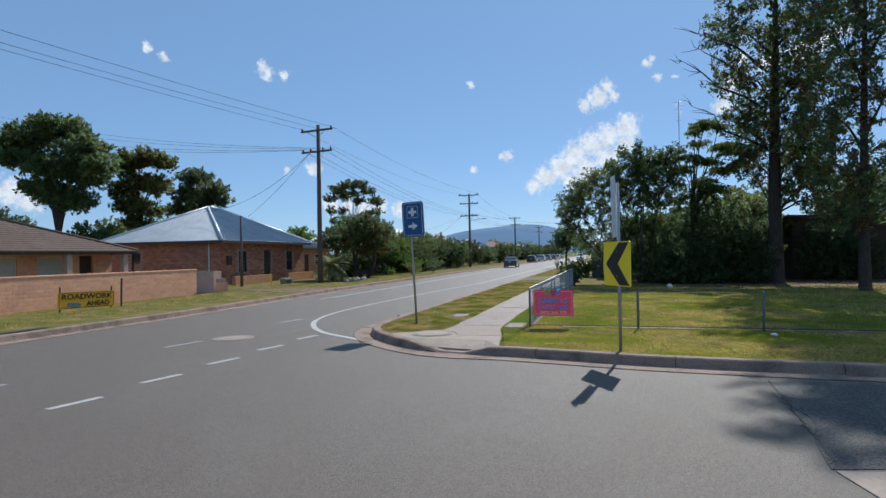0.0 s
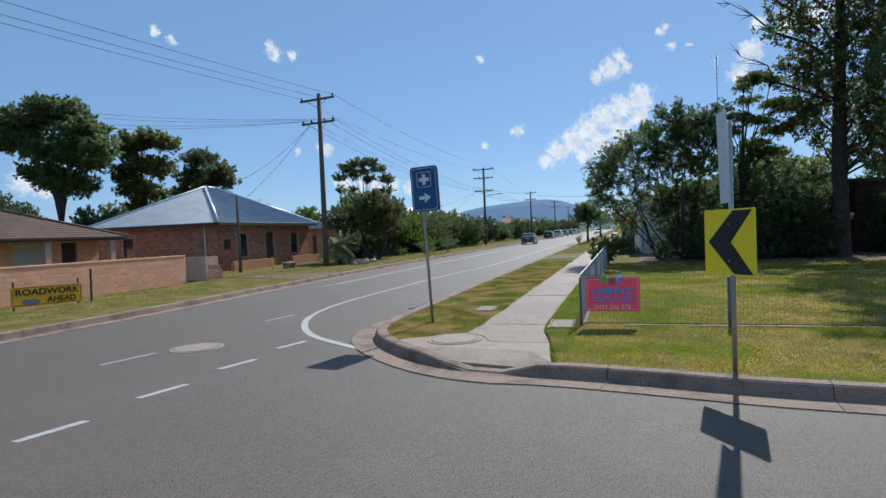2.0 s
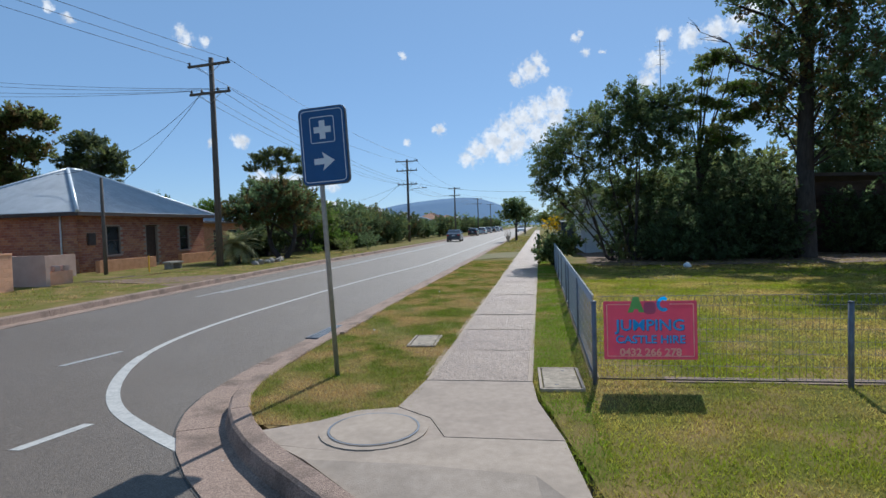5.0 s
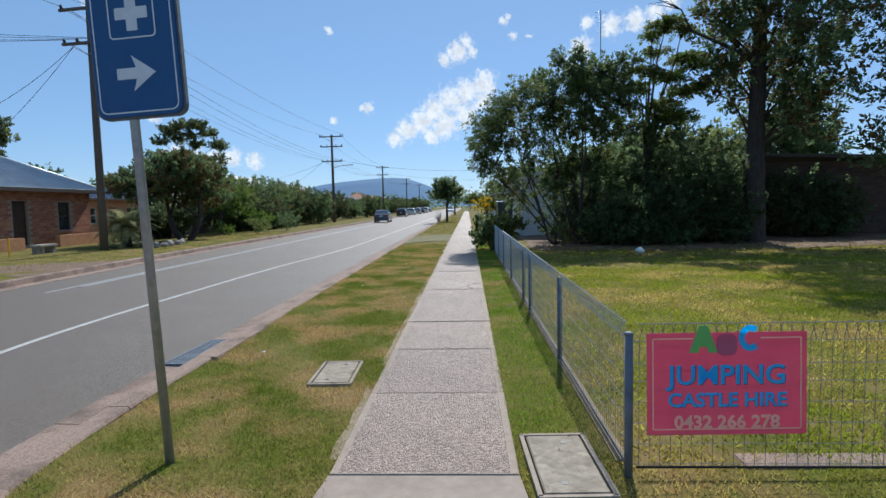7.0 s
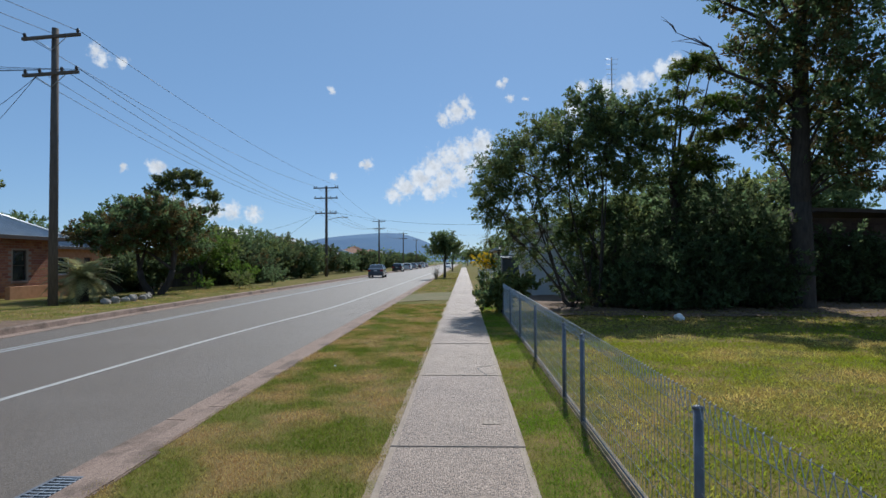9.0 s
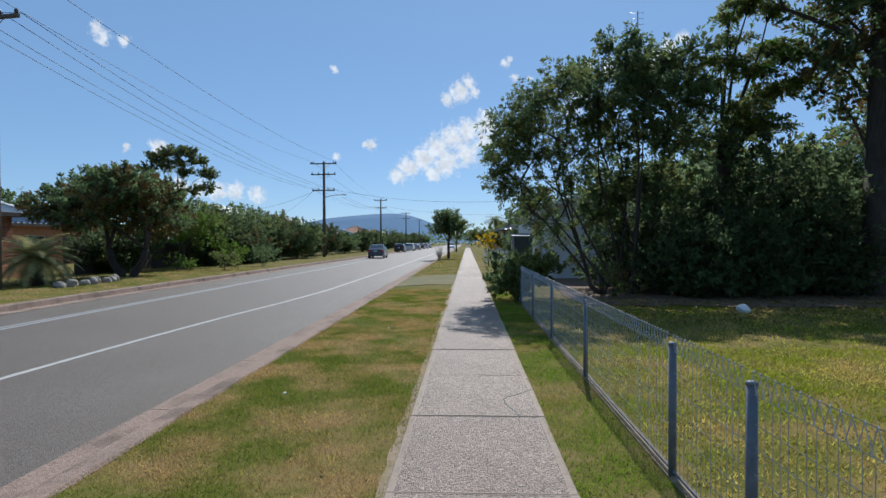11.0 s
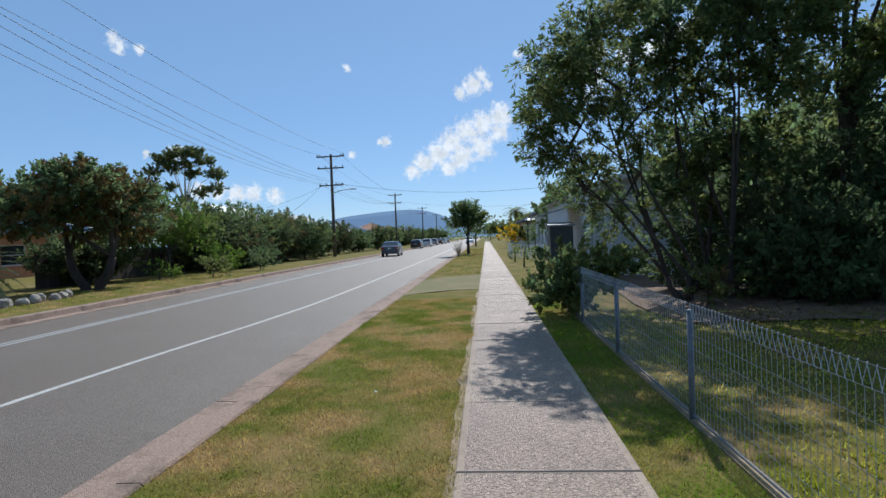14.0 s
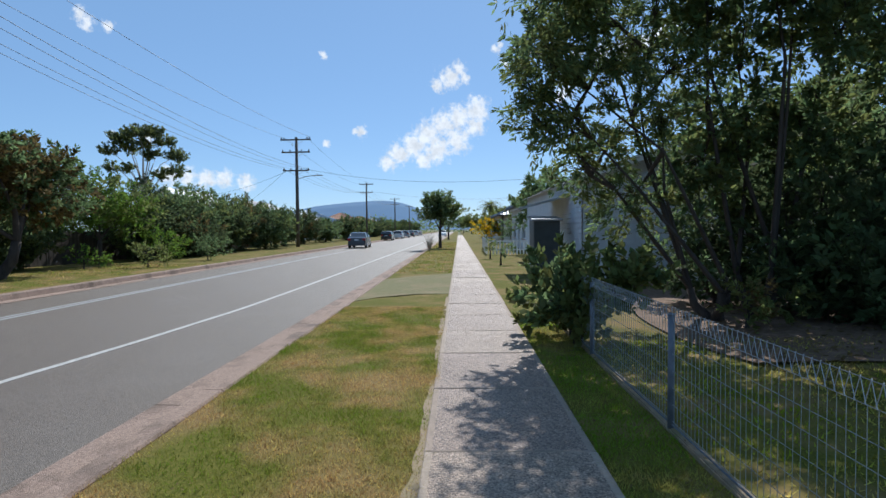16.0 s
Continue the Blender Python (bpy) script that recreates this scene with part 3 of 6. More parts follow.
tagged(flat("verge_corner", [(-2.0, 13.2), (-1.85, 12.2), (-1.3, 11.28), (-1.12, 11.12), (-.7, 11.55), (-.4, 11.75), (-.1, 11.9), (-.2, 13.0)], -.3, -.016, M_SOIL), "grass at the corner between kerb and footpath", "grass", kind="structure")
M_BARE = material("bare_soil", (.24, .175, .11), (.34, .26, .17), 10, .95, .7, 50, c3=(.16, .15, .05), scale3=3, amount3=.7)


def ragged(name, x, w, y0, y1, z, seed, label):
    """A ragged strip of bare soil along a line of constant x; w on either side."""
    ys = np.arange(y0, y1, .12)
    a = [(x - w * (.35 + .9 * abs(noise.noise((y * 1.7, seed, 0)))), y) for y in ys]
    b = [(x + w * (.35 + .9 * abs(noise.noise((y * 1.9, seed + 5, 0)))), y) for y in ys]
    return tagged(strip(name, a, b, -.05, z, M_BARE), label, "soil", kind="structure")


ragged("bare_edge", -.02, .09, 12.95, 36, -.005, 1.0, "bare brown soil along the footpath edge")

tagged(flat("gravel_driveway", [(-16.6, 26.0), (-13.5, 25.2), (-11.2, 24.0), (-11.3, 28.6), (-13.5, 28.2), (-16.6, 28.8)], -.2, .0, M_LITTER), "worn gravel driveway across the far verge", "driveway", kind="structure")

# dark seams: where asphalt meets the gutter, and old tar joints
M_SEAM = material("dark_seam", (.03, .028, .026), (.06, .055, .05), 20, .7)
seam = [p for p in offset_line(KERB, -.672) if p[0] < 20]
seam = [(x + .012 * noise.noise((x * 3, y * 3, 1)), y + .012 * noise.noise((x * 3, y * 3, 7))) for x, y in seam]
tagged(strip("gutter_seam", offset_line(seam, -.007), offset_line(seam, .007), ROAD_Z, ROAD_Z + .003, M_SEAM), "dark open joint between asphalt and gutter", "seam", kind="structure")
for k, (x0, y0, x1, y1) in enumerate(((6.0, 8.2, 5.7, 4.7),)):
    pts = [(x0 + (x1 - x0) * i / 40 + .05 * noise.noise((i * .5, k, 1)), y0 + (y1 - y0) * i / 40 + .05 * noise.noise((i * .5, k, 5))) for i in range(41)]
    w_ = .014
    tagged(strip("tar_joint", offset_line(pts, -w_), offset_line(pts, w_), ROAD_Z, ROAD_Z + .009, M_SEAM), "thin dark joint line across the asphalt", "seam", kind="structure")

# ---- footpath ----
footpath = tagged(new("footpath"), "exposed aggregate concrete footpath of cast slabs", "footpath", kind="structure")
JOINT0, SLAB = 12.70, 1.57


def slab_mesh(name, x0, x1, y0, y1, z, edge=.008, margin=.055):
    """A cast slab: rounded arris, a smooth trowelled margin, the exposed aggregate inside it."""
    v = []
    for o, h in ((0, z - .06), (0, z - edge), (edge, z), (margin, z), (margin + .006, z - .002)):
        m = o if o <= edge else o * .35
        v += [(x0 + o, y0 + m, h), (x1 - o, y0 + m, h), (x1 - o, y1 - m, h), (x0 + o, y1 - m, h)]
    f = [(4 * a + i, 4 * a + (i + 1) % 4, 4 * a + 4 + (i + 1) % 4, 4 * a + 4 + i) for a in range(4) for i in range(4)] + [(16, 17, 18, 19)]
    me = bpy.data.meshes.new(name)
    me.from_pydata(v, [], f)
    me.materials.append(M_SLAB)
    me.materials.append(M_MARGIN)
    for p in me.polygons:
        p.material_index = 1 if 4 <= p.index < 12 else 0
    me.update()
    return me


M_MARGIN = material("trowelled_concrete_margin", (.28, .215, .165), (.37, .29, .225), 25, .85, .4, 90, c3=(.20, .165, .13), scale3=2.2, amount3=.7, objrand=.1)
slab_me = slab_mesh("slab", PATH_L, PATH_R, 0.002, SLAB - .002, .012)
for k in range(95):
    ob = new("slab", slab_me)
    ob.parent = footpath
    ob.location = (RNG.normal(0, .004), JOINT0 + SLAB * k, RNG.normal(0, .0025))
# smooth apron slabs that fan out to the ramp
flat("apron_slab", [(0, 12.69), (1.2, 12.69), (1.26, 12.0), (1.48, 11.0), (.5, 11.0), (.30, 11.45), (-.08, 11.75)], -.05, .010, M_SMOOTH, footpath)
ramp_top = [(.5, 10.995, .006), (1.48, 10.995, .006), (1.66, 9.70, .002), (1.36, 9.69, -.09), (.2, 9.93, -.09), (-.5, 10.46, .002), (-.85, 10.71, .004), (-.1, 10.6, .006), (1.25, 10.35, .006), (.3, 10.45, .006)]
ramp_faces = [(0, 9, 8, 1), (1, 8, 2), (2, 8, 3), (8, 9, 4, 3), (9, 5, 4), (9, 7, 5), (7, 6, 5), (0, 7, 9)]
rim_ = [0, 1, 2, 3, 4, 5, 6, 7]
pyd("apron_slab", ramp_top + [(x, y, z - .09) for x, y, z in ramp_top], [f[::-1] for f in ramp_faces] + [(a, b, b + 10, a + 10) for a, b in zip(rim_, rim_[1:] + rim_[:1])], M_SMOOTH, footpath)
flat("apron_slab", [(-.855, 10.715), (-.1, 10.605), (.495, 10.998), (.295, 11.445), (-.085, 11.745), (-.45, 11.62), (-.72, 11.3), (-1.15, 11.02)], -.12, .004, M_SMOOTH, footpath)


M_LID = material("worn_pit_concrete", (.27, .225, .17), (.36, .30, .23), 14, .9, .6, 60, c3=(.17, .14, .10), scale3=9, amount3=.6, cells=(14, .16))


def pit_lid(x, y, sx, sy, rot, label, frame_mat):
    t = thing("pit_lid", pose(x, y, 0.0, 0, 0, rot), label, "pit lid")
    part("lid", box_bm((0, 0, .0), (sx - .06, sy - .06, .03), bevel=.006), M_LID, t)
    for cx, cy, wx, wy in ((0, sy / 2, sx + .02, .03), (0, -sy / 2, sx + .02, .03), (sx / 2, 0, .03, sy), (-sx / 2, 0, .03, sy)):
        part("frame", box_bm((cx, cy, -.002), (wx, wy, .034)), frame_mat, t, "worn frame edge")
    for s in (-1, 1):
        part("lift_hole", tube_bm([(s * sx * .12, s * sy * .33, .012), (s * sx * .12, s * sy * .33, .0165)], .022, 10), M_BLACK, t, "dark lifting hole")
    return t


pit_lid(-.46, 14.93, .40, .78, 2, "pale concrete pit lid sunk in the verge grass", M_LID)
pit_lid(1.50, 12.88, .44, .88, 2, "concrete utility pit lid with metal frame by the fence corner", M_SMOOTH)

# small cast cover set in a slab
cover = thing("hydrant_cover", (.93, 18.15, .0125), "small worn white metal cover set in the footpath", "cover plate")
part("plate", box_bm((0, 0, .002), (.18, .13, .006), bevel=.002), M_SMOOTH, cover)
for k in range(4):
    part("slot", box_bm((-.075 + .05 * k, 0, .0055), (.02, .11, .003)), M_SLAB, cover)

# hairline crack across one slab
crack = [(x + .012 * math.sin(k * 2.7), y) for k, (x, y) in enumerate(smooth_line([(1.19, 21.49), (1.03, 21.29), (.88, 21.13), (.89, 20.9), (.94, 20.73), (.98, 20.53)], 4))]
tagged(strip("crack", offset_line(crack, -.006), offset_line(crack, .006), .0115, .0145, M_BLACK), "dark hairline crack in a footpath slab", "crack")

# gutter grate
grate = thing("gutter_grate", pose(-2.52, 16.35, -.139, 0, 0, -2), "dull grey steel stormwater grate in the gutter", "grate")
for s in (-1, 1):
    part("frame", box_bm((s * .2, 0, .012), (.03, 1.25, .03)), M_POSTPAINT, grate)
    part("frame", box_bm((0, s * .61, .012), (.43, .03, .03)), M_POSTPAINT, grate)
part("pit", box_bm((0, 0, -.004), (.37, 1.2, .01)), M_BLACK, grate, "dark pit under the bars")
for k in range(22):
    part("bar", box_bm((0, -.57 + k * .0545, .012), (.37, .016, .026)), M_GALV, grate)
for s in (-1, 0, 1):
    part("bar", box_bm((s * .1, 0, .01), (.014, 1.2, .022)), M_POSTPAINT, grate)
# concrete pit lintel behind the grate
tagged(part("pit_lintel", box_bm((-2.12, 16.4, -.02), (.28, 1.7, .07), bevel=.012), M_KERB), "concrete lintel of the stormwater pit in the kerb", "lintel", kind="structure")

# ---- wire fence ----
FX, FY, FTOP = 1.87, 12.72, .96


def wire_panel(name, ax, ay, bx, by, parent, label, mat=M_WIRE):
    """Woven wire with looped top: pairs of uprights that meet in loops, and line wires."""
    L = math.hypot(bx - ax, by - ay)
    ux, uy = (bx - ax) / L, (by - ay) / L
    segs = []

    def p(s, z, o=0.0):
        return (ax + ux * s - uy * o, ay + uy * s + ux * o, z)
    n = int(L / .062)
    for k in range(n):
        s = (k + .5) * L / n
        j = .006 * math.sin(k * 12.9)
        segs.append((p(s, .06), p(s + j, FTOP - .12), .0021))
        # loops cross over their neighbours at the top
        segs.append((p(s + j, FTOP - .12, .006), p(s + .030, FTOP - .012, .012), .0024))
        segs.append((p(s + .030, FTOP - .012, .012), p(s + .062, FTOP - .012, -.012), .0024))
        segs.append((p(s + .062, FTOP - .012, -.012), p(s + .092, FTOP - .12, -.006), .0024))
    for z in (.07, .20, .33, .46, .59, .70, FTOP - .12, FTOP - .015):
        m = max(2, int(L / .8))
        for k in range(m):
            segs.append((p(L * k / m, z), p(L * (k + 1) / m, z), .0026))
    v = np.zeros((len(segs) * 6, 3))
    f = []
    for i, (a, b, r) in enumerate(segs):
        a, b = np.array(a), np.array(b)
        d = (b - a) / (np.linalg.norm(b - a) + 1e-9)
        q = np.cross(d, (0, 0, 1) if abs(d[2]) < .8 else (1, 0, 0))
        q /= np.linalg.norm(q)
        w = np.cross(d, q)
        for j in range(3):
            o = (q * math.cos(j * 2.0944) + w * math.sin(j * 2.0944)) * r
            v[i * 6 + j], v[i * 6 + 3 + j] = a + o, b + o
            f.append((i * 6 + j, i * 6 + (j + 1) % 3, i * 6 + 3 + (j + 1) % 3, i * 6 + 3 + j))
    ob = pyd(name, v, f, mat, parent, label)
    ob["kind"] = "stuff"
    return ob


def fence_post(x, y, h, parent):
    bm = tube_bm([(x, y, -.1), (x, y, h)], .026, 10)
    p = part("post", bm, M_POSTPAINT, parent)
    part("cap", tube_bm([(x, y, h), (x, y, h + .012), (x, y, h + .02)], [.03, .029, .01], 10), M_POSTPAINT, p, "weathered post cap")
    return p


side_fence = thing("wire_fence", (0, 0, 0), "low looped wire garden fence with dark steel posts beside the footpath", "fence")
POSTS = [FY, 15.35, 18.25, 19.3, 22.08, 24.7, 27.3, 29.9, 32.4]
for y in POSTS:
    fence_post(FX, y, .88, side_fence)
for a, b in zip(POSTS, POSTS[1:]):
    wire_panel("wire_mesh", FX, a + .03, FX, b - .03, side_fence, "galvanised woven wire with looped top")
part("bottom_pipe", tube_bm([(FX, FY, .045), (FX, 32.4, .045)], .008, 6), M_POSTPAINT, side_fence)
front_fence = thing("wire_fence", (0, 0, 0), "low looped wire garden fence along the side road", "fence")
FPOSTS = [FX + .03, 4.38, 7.0, 9.6, 12.2, 14.8, 17.4, 20]
for x in FPOSTS[1:]:
    fence_post(x, FY, .86, front_fence)
for a, b in zip(FPOSTS, FPOSTS[1:]):
    wire_panel("wire_mesh", a, FY, b, FY, front_fence, "woven wire with looped top, coloured dark as if backlit", M_WIRE_BACKLIT)
part("bottom_pipe", tube_bm([(FX + .05, FY, .05), (20, FY, .05)], .008, 6), M_BLACK, front_fence)
tagged(part("fence_plinth", box_bm((FX + .02, 22.6, -.02), (.09, 19.4, .07), bevel=.01), M_BARE), "low concrete edging strip under the wire fence", "edging", kind="structure")
for k in range(9):
    tagged(part("edging_slab", box_bm((3.25 + 1.25 * k, FY - .02 + .22, -.022), (1.23, .22, .05), bevel=.008), M_KERB), "pale concrete edging slab in the grass under the fence", "edging slab", "edging slabs")

# ---- signs ----
# banner on the front fence
banner = thing("banner_sign", pose(2.44, FY - .03, .585, -2, 0, 1.5), "faded pink advertising sign with blue lettering wired to the fence", "sign")
plate("board", rounded(.95, .62, .01), .006, M_RED, banner)
for w, h, cx, cz in ((.88, .008, 0, -.275), (.008, .55, -.44, 0), (.008, .55, .44, 0), (.24, .008, -.32, .275), (.24, .008, .32, .275)):
    plate("border", rounded(w, h, .003), .002, M_BANNER_PALE, banner, -.007, cx, cz)
lettering("lettering", "JUMPING", .165, M_BANNER_DARK, banner, .005, -.008, .046, bold=.0035, squeeze=1.06)
lettering("lettering", "JUMPING", .165, M_BANNER_BLUE, banner, 0, -.0125, .05, bold=.0022, squeeze=1.06)
lettering("lettering", "CASTLE HIRE", .118, M_BANNER_DARK, banner, .004, -.008, -.103, bold=.0035, squeeze=1.04)
lettering("lettering", "CASTLE HIRE", .118, M_BANNER_BLUE, banner, 0, -.0125, -.10, bold=.0022, squeeze=1.04)
lettering("lettering", "0432 266 278", .108, M_BANNER_PALE, banner, 0, -.0105, -.235, bold=.003, squeeze=1.05)
plate("emblem", [(-.085, -.08), (-.03, -.08), (-.02, -.045), (.02, -.045), (.03, -.08), (.085, -.08), (.025, .085), (-.025, .085)], .004, M_GREEN, banner, -.007, -.14, .27, "green cut-out emblem")
plate("emblem", rounded(.12, .13, .04), .003, material("emblem_pink", (.46, .09, .16), (.5, .1, .18), 5, .6), banner, -.007, .0, .235, "pink emblem")
plate("emblem", [(.07 * math.cos(radians(a)), .08 * math.sin(radians(a))) for a in range(50, 311, 20)] + [(.035 * math.cos(radians(a)), .042 * math.sin(radians(a))) for a in range(310, 49, -20)], .004, M_BANNER_BLUE, banner, -.007, .14, .275, "blue curved emblem")

# chevron hazard sign
chev = thing("chevron_sign", pose(3.90, 9.55, 0, 0, 0, -56), "square yellow hazard sign with black chevron on a steel post", "road sign")
part("post", tube_bm([(0, .035, -.1), (0, .035, 3.05)], .03, 14), M_GALV, chev)
plate("panel", rounded(.81, .81, .03), .012, M_YELLOW, chev, 0, 0, 1.58)
plate("chevron", [(.07, .385), (.365, .385), (.03, 0), (.365, -.385), (.07, -.385), (-.335, 0)], .003, M_BLACK, chev, -.0135, 0, 1.58)
for z in (1.35, 1.8):
    part("bracket", box_bm((0, .04, z), (.16, .05, .04), bevel=.006), M_GALV, chev)
    part("rivet", tube_bm([(0, -.018, z), (0, -.012, z)], .011, 8), M_GALV, chev)
blade = part("name_blade", box_bm((0, 0, 0), (.012, .22, 1.12), Matrix.Rotation(radians(-3), 4, 'X')), M_ALU, chev, "bare aluminium panel seen edge on")
blade.matrix_basis = pose(-.05, -.02, 2.62, 0, 0, 75)

# blue hospital sign
blue = thing("hospital_sign", pose(-1.13, 12.86, 0, 0, -2.6, -3), "blue sign with white cross and arrow on a galvanised post", "road sign")
part("post", tube_bm([(0, .04, -.1), (0, .04, 2.9), (0, .04, 3.18)], .03, 14), M_GALV, blue)
plate("panel", rounded(.57, .89, .06), .012, M_BLUE, blue, 0, .08, 2.74)
plate("panel_back", rounded(.60, .92, .07), .035, M_POSTPAINT, blue, .037, .08, 2.74, "dark folded sign edge")


def ring_plate(name, w, h, r, t, mat, parent, y, cx, cz):
    a, b = rounded(w, h, r), rounded(w - 2 * t, h - 2 * t, max(r - t, .004))
    n = len(a)
    v = [(cx + x, y, cz + z) for x, z in a] + [(cx + x, y, cz + z) for x, z in b]
    pyd(name, v, [(i, (i + 1) % n, n + (i + 1) % n, n + i) for i in range(n)], mat, parent)


ring_plate("border", .53, .85, .05, .009, M_WHITE, blue, -.0145, .08, 2.74)
ring_plate("cross_border", .31, .31, .03, .009, M_WHITE, blue, -.0145, .08, 2.93)
cr = .036
plate("cross", [(cr, cr), (.108, cr), (.108, -cr), (cr, -cr), (cr, -.108), (-cr, -.108), (-cr, -cr), (-.108, -cr), (-.108, cr), (-cr, cr), (-cr, .108), (cr, .108)], .002, M_WHITE, blue, -.0125, .08, 2.93)
plate("arrow", [(-.13, .035), (0, .035), (-.025, .11), (.13, 0), (-.025, -.11), (0, -.035), (-.13, -.035)], .002, M_WHITE, blue, -.0125, .08, 2.56)

# ---- power poles and wires ----


def power_pole(x, y, h, arms, label, lamp=False, r=.17, yaw=0, lean=0):
    t = thing("power_pole", pose(x, y, -.1, 0, lean, yaw), label, "power pole", "street power poles")
    part("pole", tube_bm([(0, 0, -.2), (.0, 0, h * .5), (0, 0, h)], [r * 1.05, r * .9, r * .72], 12), M_TIMBER, t)
    for z, w, kind in arms:
        a = part("crossarm", box_bm((0, -.2, z), (w, .11, .12), bevel=.01), M_TIMBER, t)
        for s in (-1, 1):
            part("brace", tube_bm([(s * w * .28, -.2, z - .05), (0, -.16, z - .5)], .015, 6), M_GALV, a)
        for k in ((-.46, -.2, .2, .46) if kind == 4 else (-.46, -.38, .38, .46) if kind == 5 else (-.46, .46)):
            part("insulator", tube_bm([(w * k, -.2, z + .06), (w * k, -.2, z + .1), (w * k, -.2, z + .2), (w * k, -.2, z + .24)], [.02, .06, .055, .03], 8), M_INSUL, a)
    if lamp:
        la = part("lamp_arm", tube_bm([(0, -.1, h * .62), (.9, -.15, h * .645), (2.0, -.2, h * .655)], .035, 8), M_GALV, t)
        part("lantern", box_bm((2.25, -.2, h * .653), (.6, .2, .1), bevel=.03), M_ALU, la, "grey street lantern")
    return t


POLE1, POLE2, POLE3, POLE4 = (-15.3, 33.9), (-14.8, 75.8), (-15.5, 120.2), (-16, 168)
power_pole(*POLE1, 10.95, [(10.55, 2.6, 2), (9.1, 2.5, 4)], "tall dark timber power pole with two crossarms", yaw=-8)
power_pole(*POLE2, 10.3, [(10.05, 2.9, 5), (8.9, 2.7, 4), (7.2, 2.5, 4)], "timber power pole with three crossarms and a street lamp", lamp=True, yaw=-4)
power_pole(*POLE3, 9.7, [(9.4, 2.4, 2), (8.0, 2.2, 4)], "distant timber power pole with crossarms")
power_pole(*POLE4, 9.7, [(9.4, 2.4, 2), (8.0, 2.2, 4)], "distant timber power pole with crossarms")
power_pole(-16.5, 216, 9.7, [(9.4, 2.4, 2)], "far timber power pole with a crossarm")
power_pole(-18.7, 29.9, 4.6, [], "short bare timber service pole by the garden wall", r=.09)


def cable(a, b, sag, r=.011, label="thin dark overhead power cable"):
    pts = []
    for k in range(17):
        t = k / 16
        pts.append((a[0] + (b[0] - a[0]) * t, a[1] + (b[1] - a[1]) * t, a[2] + (b[2] - a[2]) * t - sag * 4 * t * (1 - t)))
    tagged(part("power_cable", tube_bm(pts, r, 5), M_CABLE), label, "power cable", "overhead cables")


def arm_point(p, z, o):
    return (p[0] + o, p[1] - .2, z)


BACK1 = (-30, -12)
for o in (-1.2, 1.2):
    cable(arm_point(POLE1, 10.6, o), (BACK1[0] + o, BACK1[1], 13.5), .5)
    cable(arm_point(POLE1, 10.6, o), arm_point(POLE2, 10.2, o * 1.1), .7)
for o in (-1.15, -.5, .5, 1.15):
    cable(arm_point(POLE1, 9.15, o), (-60, 44.3 + o * .3, 16.7 + o * .9), .8)
    cable(arm_point(POLE1, 9.15, o), arm_point(POLE2, 7.25, o), .9)
    cable(arm_point(POLE2, 7.25, o), arm_point(POLE3, 8.0, o), .8)
    cable(arm_point(POLE3, 8.0, o), arm_point(POLE4, 8.0, o), .8)
cable(arm_point(POLE1, 10.6, 0), (BACK1[0] + 3, BACK1[1], 12.2), .5)
for o in (-1.1, 1.1):
    cable(arm_point(POLE2, 10.1, o), arm_point(POLE3, 9.4, o), .8)
cable(arm_point(POLE1, 8.9, -.6), (-22.5, 36, 4.9), .25, label="service cable from the pole to the brick house")
cable(arm_point(POLE1, 8.9, -.6), (-24.5, 33.5, 5.2), .9, label="slack service cable from the pole to the brick house")
cable(arm_point(POLE2, 7.2, -.6), (-24, 79, 5.2), .3, label="service cable to a house behind the hedge")
cable(arm_point(POLE2, 7.2, -.9), (-23, 83, 4.2), .3, label="service cable to a house behind the hedge")
cable(arm_point(POLE2, 7.3, .6), (6, 62, 5.0), .7, label="service cable crossing the street")
cable(arm_point(POLE3, 8.2, .6), (9, 105, 6.0), .7, label="service cable crossing the street")

# ---- houses ----


def wall_with_holes(name, length, height, holes, thick, mat, parent, m, label=""):
    """A wall in its own x, z with rectangular holes through it; outer face at y = 0, thick towards +y."""
    xs = sorted({0, length, *[h[0] for h in holes], *[h[0] + h[2] for h in holes]})
    zs = sorted({0, height, *[h[1] for h in holes], *[h[1] + h[3] for h in holes]})
    bm = bmesh.new()
    for x0, x1 in zip(xs, xs[1:]):
        for z0, z1 in zip(zs, zs[1:]):
            cx, cz = (x0 + x1) / 2, (z0 + z1) / 2
            if any(h[0] < cx < h[0] + h[2] and h[1] < cz < h[1] + h[3] for h in holes):
                continue
            box(bm, (cx, thick / 2, cz), (x1 - x0, thick, z1 - z0))
    bmesh.ops.remove_doubles(bm, verts=bm.verts, dist=1e-4)
    ob = part(name, bm, mat, parent, label)
    ob.matrix_basis = m
    return ob


